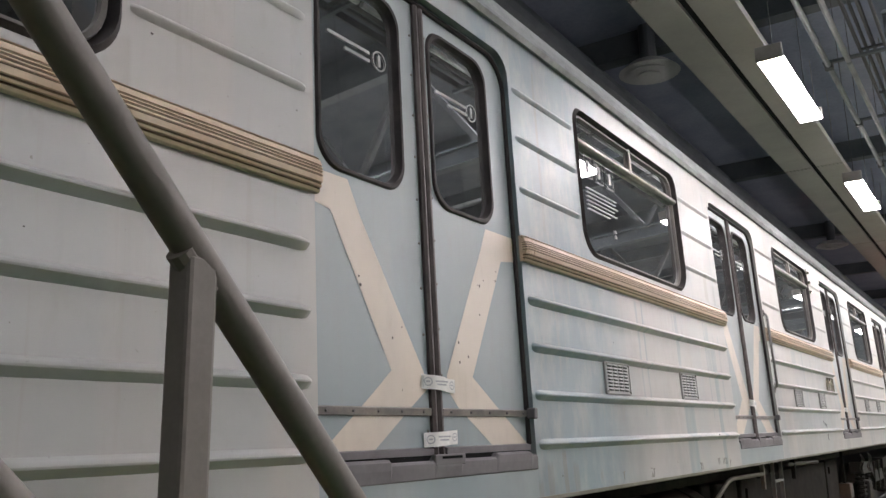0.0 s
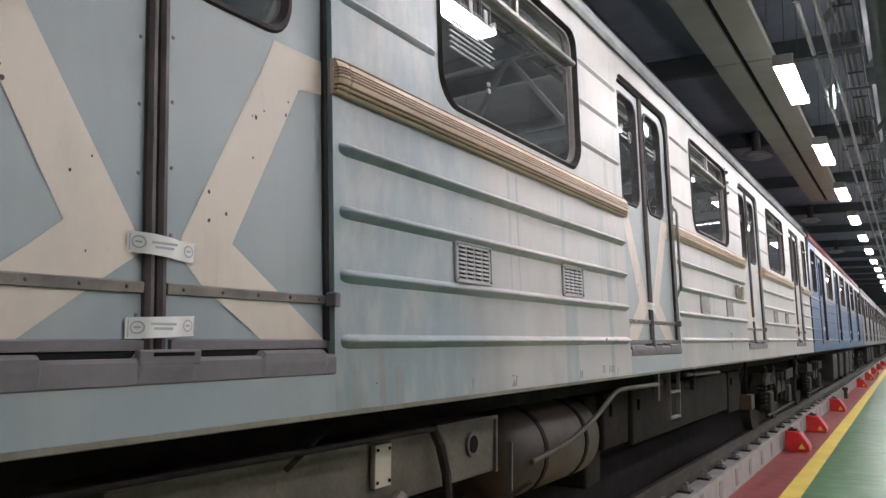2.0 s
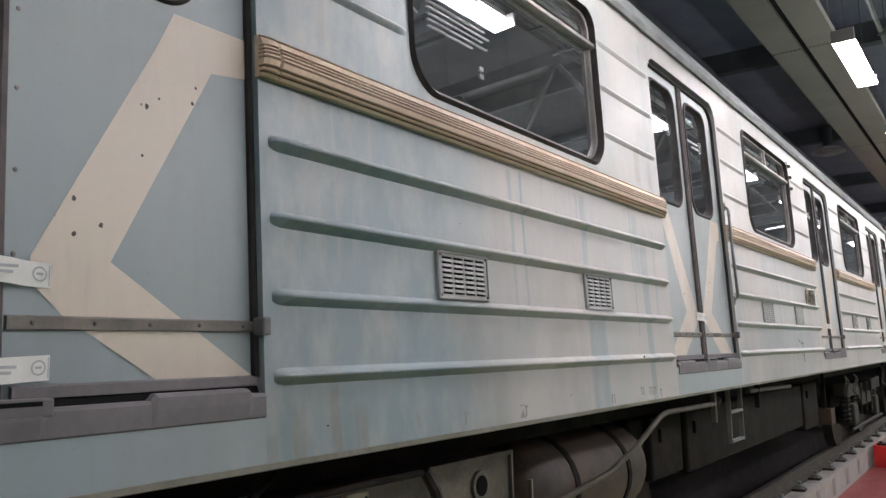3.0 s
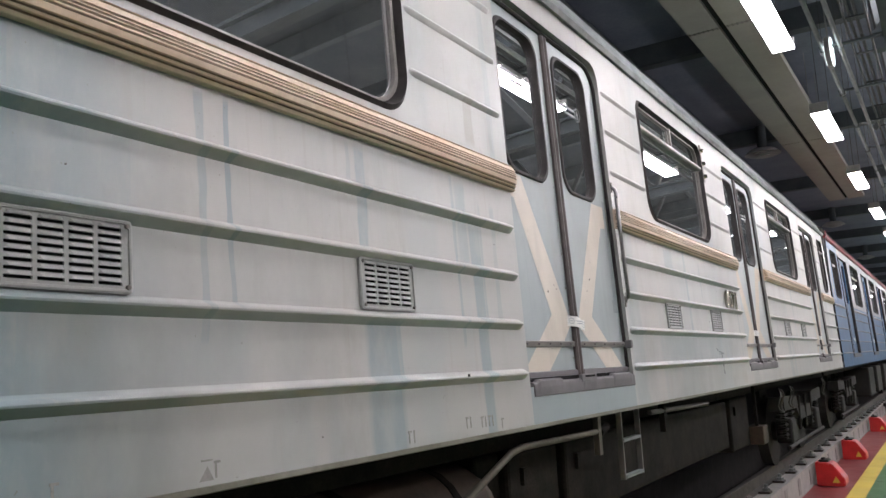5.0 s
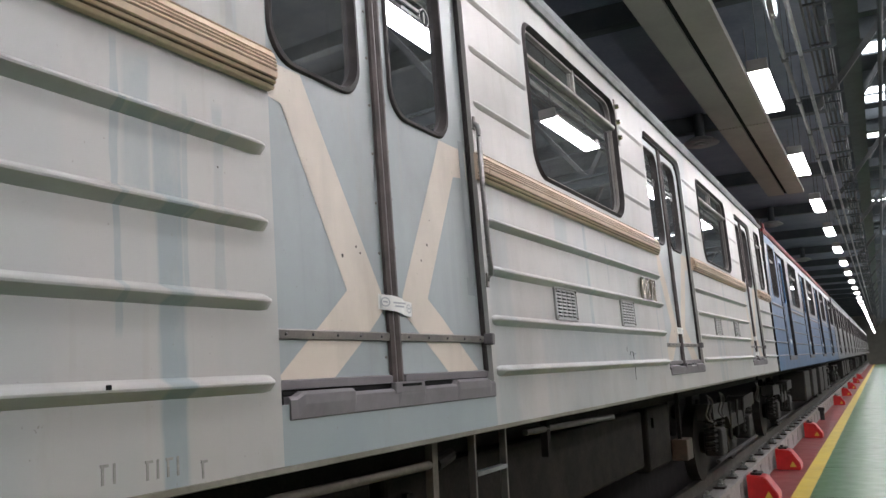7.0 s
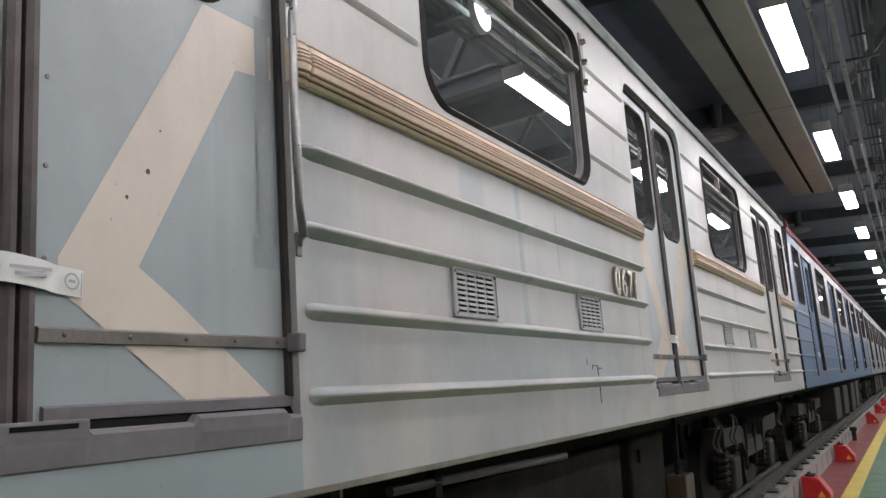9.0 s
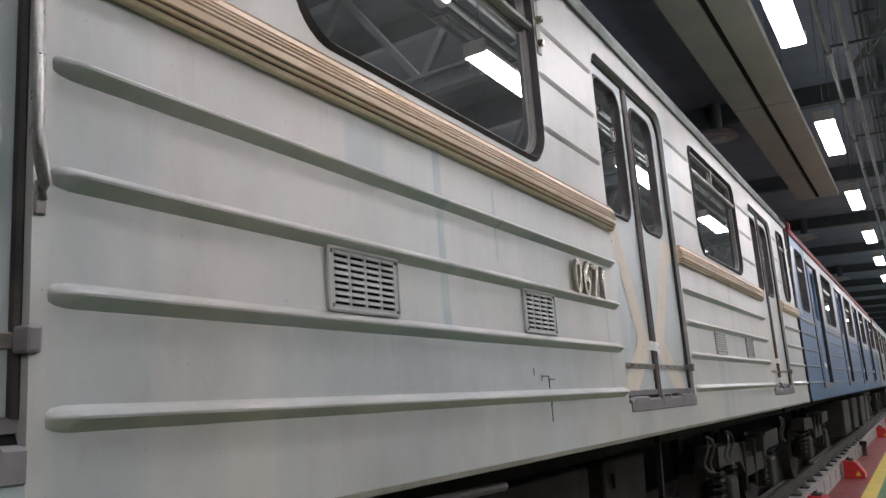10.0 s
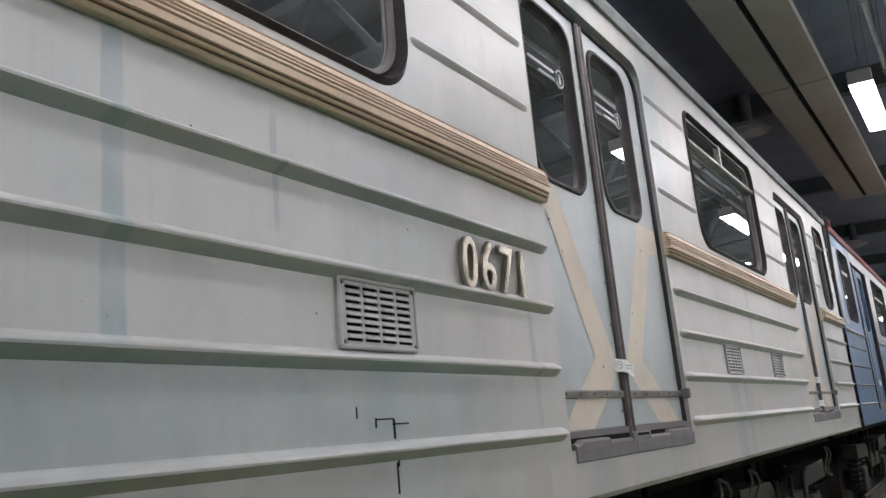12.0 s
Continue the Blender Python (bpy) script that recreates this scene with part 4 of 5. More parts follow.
    bm = bmesh.new()
    bm.faces.new([bm.verts.new(v) for v in tri])
    part("stencil_mark", bm, STENCIL, car, "faded grey jacking triangle")
    mark("stencil_mark", 4.378, 1.645, 0.034, 0.004, STENCIL, "faded grey stencil mark")
    for y, z, w in ((4.02, 2.30, 0.004), (5.95, 2.33, 0.004), (9.02, 2.44, 0.004), (9.35, 2.10, 0.004), (9.72, 2.35, 0.004), (1.15, 2.88, 0.007), (0.85, 2.30, 0.004), (1.68, 2.84, 0.005), (1.45, 2.10, 0.004), (3.30, 1.66, 0.006), (4.8, 1.66, 0.005)):
        mark("paint_chip", y, z, w, w * 0.8, SEAM, "small dark chip in the paint")
    for i, d in enumerate("0671"):
        digits(car, d, 9.945 + 0.106 * i, 2.222, 0.215)
    return car


def blue_car(name, label, y0, low, high, roof, nose):
    """A neighbouring carriage, plainer for its distance."""
    car = empty(name, label, "metro car", (0, y0, 0), "carriages farther along the track")
    L = 18.7
    b0 = 3.0
    doors = [(b0 + 4.4 * k + DOOR_L, b0 + 4.4 * k + DOOR_R) for k in range(4)]
    edges = [0.0] + [v for d in doors for v in d] + [L]
    for i in range(5):
        a, c = edges[2 * i], edges[2 * i + 1]
        wins = [(a + 0.68, c - 0.82)] if 0 < i < 4 else [(a + 0.5, c - 0.35)]
        bm = bmesh.new()
        wall_rect(bm, a, c, Z_BOTTOM, 2.66)
        part("lower_panel", bm, low, car)
        bm = bmesh.new()
        y = a
        for p, q in wins:
            wall_rect(bm, y, p - 0.06, 2.66, 3.62)
            wall_hole(bm, (p - 0.06, q + 0.06, 2.66, 3.62), rounded(p, q, WIN0, WIN1, 0.12, 0.10, 6))
            y = q + 0.06
        wall_rect(bm, y, c, 2.66, 3.62)
        wall_rect(bm, a, c, 3.62, Z_TOP)
        part("upper_panel", bm, low if nose and i == 0 else high, car)
        for p, q in wins:
            hole = rounded(p, q, WIN0, WIN1, 0.12, 0.10, 6)
            bm = bmesh.new()
            inner = ring_frame(bm, hole, 0.022, 0.012, 0.035)
            w = part("window_frame", bm, RUBBER, car)
            bm = bmesh.new()
            pane_fan(bm, inner, -0.03)
            part("pane", bm, PANE, w).visible_shadow = False
            bm = bmesh.new()
            wall_rect(bm, p + 0.01, q - 0.01, 3.31, 3.35, -0.02)
            part("transom_bar", bm, STEEL, w)
        # Ribs take the pale upper colour to paint their glints.
        for z in RIB_LOW + [2.60]:
            bm = bmesh.new()
            rib_mesh(bm, a + 0.08, c - 0.05, z, 0.02, 0.05 if z > 2.55 else 0.022)
            part("rib", bm, high, car, "raised rib, coloured pale as its highlight")
    for a, c in doors:
        m = (a + c) / 2
        for p, q in ((a, m - 0.02), (m + 0.02, c)):
            bm = bmesh.new()
            wall_hole(bm, (p, q, 2.66, DOOR1), rounded(p + 0.1, q - 0.1, 2.72, 3.46, 0.09, 0.09, 5), 0.02, DOOR_DEEP)
            wall_rect(bm, p, q, DOOR0 - 0.02, 2.66, DOOR_DEEP)
            leaf = part("door_leaf", bm, low, car)
            bm = bmesh.new()
            pane_fan(bm, rounded(p + 0.1, q - 0.1, 2.72, 3.46, 0.09, 0.09, 5), DOOR_DEEP - 0.012)
            part("pane", bm, PANE, leaf).visible_shadow = False
        bm = bmesh.new()
        for zz in (m,):
            wall_rect(bm, zz - 0.02, zz + 0.02, DOOR0, DOOR1, DOOR_DEEP + 0.004)
        part("rubber_edge", bm, SEAM, car)
        for e in (a, c):
            bm = bmesh.new()
            loft(bm, [[sp(e + d, z, o) for d, o in ((-0.02, 0.0), (-0.015, 0.012), (0.015, 0.012), (0.02, 0.0), (0.02, -0.06), (-0.02, -0.06))] for z in (DOOR0 - 0.05, DOOR1)])
            part("door_seal", bm, RUBBER, car)
        bm = bmesh.new()
        wall_rect(bm, a, c, Z_BOTTOM, DOOR0 - 0.01)
        part("door_apron_panel", bm, low, car)
        bm = bmesh.new()
        wall_rect(bm, a, c, DOOR1, Z_TOP)
        part("door_header_panel", bm, high, car)
        bm = bmesh.new()
        rows = [[sp(m - 0.12 + 0.24 * i / 4, 2.05 - 0.05 * i / 4 - 0.03, 0.012 * math.sin(i)), sp(m - 0.12 + 0.24 * i / 4, 2.05 - 0.05 * i / 4 + 0.03, 0.012 * math.sin(i))] for i in range(5)]
        loft(bm, rows, closed=False, caps=False)
        part("paper_seal", bm, PAPER, car, "white paper seal across the seam")
        part("door_sill", boxed(sx(1.75) - 0.04, sx(1.75) + 0.014, a + 0.03, c - 0.03, 1.715, 1.79), SILL, car)
    roof_parts(car, 0.0, L, roof, roof)
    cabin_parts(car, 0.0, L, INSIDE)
    underframe(car, 0.0, L)
    bogie(car, 2.9)
    bogie(car, L - 2.9)
    # These boxes take the bogies' darker colour as under-car shade.
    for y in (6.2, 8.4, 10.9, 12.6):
        part("equipment_box", boxed(-2.35, -1.82, y, y + 1.3, 0.80, 1.44, bev=0.03), BOGIE_SHADED_DIRT, car)
    if nose:
        bm = bmesh.new()
        tube(bm, sp(0.22, 3.80, -0.10), sp(0.22, 3.80, 0.03), 0.06, 14, 0.045)
        part("marker_lamp", bm, RED_PAINT, car, "red marker lamp at the roof edge")
        bm = bmesh.new()
        band(bm, [(0.02, 0.40, 3.55), (0.02, 0.28, 3.2), (0.10, 0.22, 2.75), (0.30, 0.42, 2.68)], 0.004, lambda v: v)
        part("white_flash", bm, STICK, car, "white flash painted on the cab end")
    return car


# ---- setting: floor, track, hall ----
def structure(name, bm, mat, label, category, smooth=False):
    ob = part(name, bm, mat, None, label, smooth)
    return tagged(ob, "", category, "", "structure")


Y0, Y1 = -14.0, 130.0
YELLOW0, YELLOW1, PLINTH = -1.52, -1.30, -2.02
# Unseen floor, split off and darkened to cut light bounced onto the train.
structure("floor_east", boxed(1.1, 8.0, Y0, Y1, -0.2, 0.0), DARK_GROUND, "unseen depot floor, dark grey to cut bounced light", "floor")
structure("floor", boxed(YELLOW1, 1.1, Y0, Y1, -0.2, 0.0), GREEN, "glossy green painted depot floor", "floor")
structure("floor_line", boxed(YELLOW0, YELLOW1, Y0, Y1, -0.2, 0.0), YELLOW, "yellow painted safety line", "floor marking")
structure("floor_strip", boxed(PLINTH, YELLOW0, Y0, Y1, -0.2, 0.0), RED, "red painted strip beside the track", "floor marking")
plinth = structure("track_plinth", boxed(-2.48, PLINTH, Y0, Y1, -0.6, 0.30), CONCRETE, "pale concrete rail plinth, coloured dark for the shade under the train with painted grey marks", "track plinth")
# Concrete under and behind the train takes the dark colour as shade.
structure("track_plinth_far", boxed(-4.2, -3.54, Y0, Y1, -0.6, 0.30), DARK_GROUND, "concrete rail plinth, coloured dark for the shade under the train", "track plinth")
structure("track_bed", boxed(-3.54, -2.48, Y0, Y1, -0.6, -0.55), DARK_GROUND, "dark inspection pit floor between the rails", "track bed")
structure("floor_far", boxed(-13.0, -4.2, Y0, Y1, -0.6, -0.05), DARK_GROUND, "concrete floor behind the train, coloured dark as in shade", "floor")


def rail(x):
    prof = [(-0.065, 0.0), (0.065, 0.0), (0.065, 0.012), (0.012, 0.03), (0.010, 0.115), (0.034, 0.13), (0.036, 0.158), (0.026, 0.165), (-0.026, 0.165), (-0.036, 0.158), (-0.034, 0.13), (-0.010, 0.115), (-0.012, 0.03), (-0.065, 0.012)]
    bm = bmesh.new()
    loft(bm, [[(x + a, y, 0.305 + z) for a, z in prof] for y in (Y0, Y1)])
    return structure("rail_near" if x > -3 else "rail_far", bm, RAIL_STEEL, "dark steel running rail", "rail")


rail(-2.25)
rail(-3.77)


def plinth_details():
    """Painted marks on the plinth face and clips at the rail foot."""
    src = part("mark", boxed(PLINTH, PLINTH + 0.004, -0.085, 0.085, 0.05, 0.25), CONCRETE_MARK, plinth)
    src.location = (0, -7.76, 0)
    for i in range(1, 110):
        share(src, "mark", plinth, (0, 0.97 * i, 0))
    bm = bmesh.new()
    box(bm, -2.19, -2.06, -0.07, 0.07, 0.30, 0.325)
    src = part("rail_clip", bm, RAIL_STEEL, plinth, "dark steel rail clip")
    src.location = (0, -7.07, 0)
    bm = bmesh.new()
    tube(bm, (-2.11, 0, 0.322), (-2.11, 0, 0.40), 0.022, 8)
    tube(bm, (-2.11, 0, 0.325), (-2.11, 0, 0.36), 0.042, 6)
    bolt = part("clip_bolt", bm, GALV, plinth, "bright worn bolt")
    bolt.location = (0, -7.07, 0)
    for i in range(1, 120):
        share(src, "rail_clip", plinth, (0, 0.87 * i, 0))
        share(bolt, "clip_bolt", plinth, (0, 0.87 * i, 0))


plinth_details()

# hall shell
CEIL_Z = 8.2
structure("ceiling", boxed(-0.55, 8.0, Y0, Y1, CEIL_Z, CEIL_Z + 0.2), CEIL_EAST, "dark depot roof deck", "ceiling")
DECK_Z = 6.6
structure("ceiling_low", boxed(-13.0, -0.55, Y0, Y1, DECK_Z, CEIL_Z + 0.2), CEIL, "lower dark blue-grey deck above the train", "ceiling")
# Dark sheet added over the deck's side face, which caught too much light.
structure("deck_edge_shade", boxed(-0.549, -0.52, Y0, Y1, DECK_Z - 0.02, CEIL_Z - 0.002), TRAY, "dark sheet added over the lower deck side to dim it", "ceiling")
structure("wall_east", boxed(8.0, 8.3, Y0, Y1, 0.0, CEIL_Z), WALL, "beige depot side wall", "wall")
structure("wall_west", boxed(-13.3, -13.0, Y0, Y1, -0.25, CEIL_Z), WALL, "beige depot side wall", "wall")
structure("wall_north", boxed(-13.0, 8.0, Y1, Y1 + 0.3, -0.25, CEIL_Z), WALL, "beige depot end wall", "wall")
structure("wall_south", boxed(-13.0, 8.0, Y0 - 0.3, Y0, -0.25, CEIL_Z), WALL, "beige depot end wall", "wall")


def ceiling_lamp(at, glow, rod):
    """Hanging batten lamp: housing with a glowing diffuser below, on two wires. Also built as unseen fill."""
    lamp = empty("batten_lamp", "white glowing batten lamp, grey housing, on wires, aisle and fill rows", "lamp", at, "lamps above the aisle")
    bm = bmesh.new()
    loft(bm, [[(x, y, z) for x, z in ((-0.061, 0.0125), (-0.032, 0.036), (-0.026, 0.085), (0.026, 0.085), (0.032, 0.036), (0.061, 0.0125))] for y in (-0.60, 0.60)])
    part("housing", bm, LAMP_BODY, lamp)
    bm = bmesh.new()
    loft(bm, [[(x, y, z) for x, z in ((-0.060, 0.012), (-0.077, -0.006), (-0.071, -0.020), (0.071, -0.020), (0.077, -0.006), (0.060, 0.012))] for y in (-0.613, 0.613)])
    part("diffuser", bm, glow, lamp, "glowing white diffuser")
    for s in (-1, 1):
        part("end_cap", boxed(-0.079, 0.079, min(s * 0.6135, s * 0.64), max(s * 0.6135, s * 0.64), -0.019, 0.075, bev=0.008), LAMP_BODY, lamp)
    for y in (-0.5, 0.5):
        bm = bmesh.new()
        tube(bm, (0, y, 0.08), (0, y + 0.02, rod), 0.003, 6)
        part("hanging_wire", bm, TRAY, lamp)
    return lamp


lamp = ceiling_lamp((-0.91, 8.57, 4.02), LAMP_GLOW, DECK_Z - 4.02)
for i in [-1] + list(range(1, 37)):
    copy_thing(lamp, pose(-0.91, 8.57 + 3.1 * i, 4.02))


# Unseen lamp rows added east of the aisle as fill on the train.
fill_lamp = ceiling_lamp((3.4, 8.57, 5.62), FILL_GLOW, 2.58)
for i in range(-2, 38):
    for x in (3.4, 6.4) if i < 16 else (3.4,):
        if (x, i) != (3.4, 0):
            copy_thing(fill_lamp, pose(x, 8.57 + 3.1 * i, 5.62))


def heating_panel(y0, y1):
    p = empty("heating_panel", "long pair of flat grey radiant heating panels hung under the roof", "heating panel", (0, y0, 5.30), "radiant panels over the train")
    L = y1 - y0
    for x0, x1 in ((-2.17, -1.82), (-1.77, -1.42)):
        bm = bmesh.new()
        loft(bm, [[(x, y, z) for x, z in ((x0, 0.06), (x0 + 0.01, 0.0), (x1 - 0.01, 0.0), (x1, 0.06), (x1 - 0.03, 0.09), (x0 + 0.03, 0.09))] for y in (0.01, L - 0.01)])
        part("panel", bm, PANEL, p)
        for y in (0.02, L - 0.02):
            for k in range(7):
                xx = x0 + 0.03 + (x1 - x0 - 0.06) * k / 6
                part("rivet", tube(bmesh.new(), (xx, y, -0.006), (xx, y, 0.004), 0.009, 6), STEEL, p)
        for y in (0.6, L - 0.6):
            bm = bmesh.new()
            tube(bm, ((x0 + x1) / 2, y, 0.08), ((x0 + x1) / 2, y, DECK_Z - 5.30), 0.006, 6)
            part("hanger", bm, GALV, p)
    # Black strip set between the panels as the shade of their gap.
    part("gap_shade_strip", boxed(-1.825, -1.765, 0.01, L - 0.01, 0.03, 0.05), BLACK, p)
    return p


for a, b in ((-5.55, 0.2), (0.2, 5.95), (5.95, 11.7), (11.7, 17.45), (17.45, 23.75)):
    heating_panel(a, b)


def tray_run():
    """Conduits on brackets beside the lamps."""
    t = empty("conduit_run", "galvanised conduits on cross brackets below the roof trusses", "conduit", (0, 0, 0))
    for x, z, r in ((-0.80, 4.55, 0.020), (-0.66, 4.55, 0.020)):
        y = -4.0
        while y < 70:
            bm = bmesh.new()
            tube(bm, (x, y + 0.02, z), (x, y + 1.48, z), r, 8)
            part("conduit", bm, GALV, t)
            y += 1.5
    y = -4.0
    while y < 70:
        part("bracket", boxed(-0.84, -0.36, y - 0.018, y + 0.018, 4.571, 4.592), TRUSS, t)
        part("clip", boxed(-0.83, -0.77, y - 0.03, y + 0.03, 4.525, 4.5705), TRUSS_PALE, t)
        y += 1.5
    y = -4.0
    while y < 70:
        bm = bmesh.new()
        for x in (-0.58, -0.415):
            box(bm, x, x + 0.015, y + 0.01, y + 2.99, 4.593, 4.65)
        for k in range(3):
            box(bm, -0.564, -0.416, y + 0.45 + 1.0 * k, y + 0.475 + 1.0 * k, 4.60, 4.615)
        tube(bm, (-0.53, y + 0.02, 4.63), (-0.53, y + 2.98, 4.63), 0.012, 6)
        tube(bm, (-0.48, y + 0.02, 4.632), (-0.48, y + 2.98, 4.632), 0.015, 6)
        part("cable_tray", bm, TRAY, t, "grey ladder cable tray with cables")
        y += 3.0
    for y in range(-1, 70, 6):
        part("hanger", tube(bmesh.new(), (-0.60, y, 4.6), (-0.60, y, DECK_Z), 0.006, 6), GALV, t)
    return t


tray_run()


def truss(y):
    t = empty("roof_truss", "dark green-grey steel roof truss with diagonal braces", "roof truss", (0, y, 0), "roof trusses")
    bm = bmesh.new()
    box(bm, -0.55, 8, -0.09, 0.09, 5.75, 5.79)
    box(bm, -0.55, 8, -0.02, 0.02, 5.785, 5.975)
    box(bm, -0.55, 8, -0.09, 0.09, 5.97, 6.01)
    part("bottom_chord", bm, TRUSS, t)
    part("top_chord", boxed(-0.55, 8, -0.1, 0.1, 7.5, 7.75), TRUSS, t)
    x = -0.5
    while x < 7:
        part("diagonal", bar(bmesh.new(), (x, 0, 5.95), (x + 1.1, 0, 7.55), 0.09, 0.09), TRUSS_PALE, t)
        part("diagonal", bar(bmesh.new(), (x + 1.1, 0, 7.55), (x + 2.2, 0, 5.95), 0.09, 0.09), TRUSS_PALE, t)
        x += 2.2
    part("knee_brace", bar(bmesh.new(), (-0.66, 0.0, 4.70), (0.25, 0.0, 5.80), 0.05, 0.07), TRUSS_PALE, t)
    part("deck_beam", boxed(-13, -0.55, -0.10, 0.10, 6.28, 6.62), TRUSS, t)
    return t


tr = truss(3.0)
for i in list(range(-3, 0)) + list(range(1, 21)):
    copy_thing(tr, pose(0, 3.0 + 6.0 * i, 0))


def girder(x, z0, z1, label):
    bm = bmesh.new()
    box(bm, x - 0.12, x + 0.12, Y0, Y1, z0, z0 + 0.03)
    box(bm, x - 0.02, x + 0.02, Y0, Y1, z0 + 0.03, z1 - 0.03)
    box(bm, x - 0.12, x + 0.12, Y0, Y1, z1 - 0.03, z1)
    tagged(structure("crane_girder", bm, TRUSS, label, "girder"))


girder(-0.25, 5.40, 5.745, "dark steel longitudinal girder under the roof")
structure("service_pipe", tube(bmesh.new(), (0.09, Y0, 5.52), (0.09, Y1, 5.52), 0.03, 10), TRUSS, "dark steel pipe run under the trusses", "pipe")
for i in range(-4, 30):
    bm = bmesh.new()
    box(bm, -0.5, 8, 4.0 * i + 1.0, 4.0 * i + 1.14, 7.78, 8.15)
    structure("purlin", bm, TRUSS, "dark steel roof purlin", "purlin")


def skylight(y):
    s = empty("skylight", "bright frosted rooflight strip with dark bars", "rooflight", (0, y, 0), "rooflights")
    for x0, x1 in ((0.0, 0.44), (0.48, 0.92), (0.96, 1.40), (1.44, 1.88)):
        for k in range(3):
            part("pane", boxed(x0, x1, 0.10 + 0.82 * k, 0.86 + 0.82 * k, 8.16, 8.18), SKY_GLOW, s, "frosted glowing pane")
    for x in (-0.04, 0.44, 0.92, 1.40, 1.88):
        part("bar", boxed(x, x + 0.04, 0.0, 2.56, 8.10, 8.19), TRUSS, s)
    for k in range(4):
        part("crossbar", boxed(0.0, 1.88, 0.04 + 0.82 * k, 0.09 + 0.82 * k, 8.12, 8.185), TRUSS, s)
    return s


sk = skylight(0.0)
for i in list(range(-3, 0)) + list(range(1, 30)):
    copy_thing(sk, pose(0, 4.0 * i + 1.3, 0))
for i in range(10, 28):
    copy_thing(sk, pose(4.2, 4.0 * i + 1.3, 0))


def diffuser(y):
    d = empty("air_diffuser", "round grey air diffuser hung from a dark duct", "air diffuser", (-3.02, y, 6.0), "round air diffusers")
    bm = bmesh.new()
    for r0, r1, z0, z1 in ((0.36, 0.24, 0.0, 0.10), (0.27, 0.16, -0.03, 0.05), (0.16, 0.08, -0.06, 0.02)):
        tube(bm, (0, 0, z0), (0, 0, z1), r0, 24, r1)
    part("cone", bm, DIFFUSER, d)
    part("neck", tube(bmesh.new(), (0, 0, 0.03), (0, 0, 0.61), 0.10, 16), TRUSS, d)
    return d


df = diffuser(8.89)
for i in (1, 2, 3):
    copy_thing(df, pose(-3.02, 8.89 + 11.96 * i, 6.0))
bm = bmesh.new()
tube(bm, (-3.9, Y0, 6.22), (-3.9, Y1, 6.22), 0.22, 16)
structure("air_duct", bm, TRUSS, "large dark round air duct under the roof", "duct")


def hall_clock(at):
    """Round two-faced clock on a rod, seen nearly edge on."""
    c = empty("hall_clock", "round white hanging clock with a dark rim", "clock", at)
    part("case", tube(bmesh.new(), (-0.022, 0, 0), (0.022, 0, 0), 0.145, 28), LAMP_BODY, c)
    for s0, s1 in ((0.0225, 0.026), (-0.026, -0.0225)):
        f = part("dial", tube(bmesh.new(), (s0, 0, 0), (s1, 0, 0), 0.13, 28), DIAL, c, "glowing white dial")
    part("hour_hand", boxed(0.027, 0.029, -0.008, 0.008, -0.01, 0.08), BLACK, c)
    part("minute_hand", boxed(0.030, 0.032, -0.006, 0.10, -0.006, 0.006), BLACK, c)
    part("rod", tube(bmesh.new(), (0, 0, 0.142), (0, 0, DECK_Z - at[2]), 0.008, 6), GALV, c)
    return c


DIAL = glowing("clock_dial_glow", (0.85, 1.0, 0.97), 2.2)
hall_clock((-0.755, 10.95, 4.51)).rotation_euler = (0, 0, radians(-2))

# ---- the train ----
car = grey_car()
blue = blue_car("metro_car", "blue metro carriage with red roof and paper door seals", 17.75, BLUE, PALE, RED_PAINT, True)
beige = blue_car("metro_car", "muted grey-brown metro carriage with a pale upper side", 36.7, GREY_BROWN, BEIGE, ROOF, False)
for i in range(1, 4):
    copy_thing(beige, pose(0, 36.7 + 18.95 * i, 0))


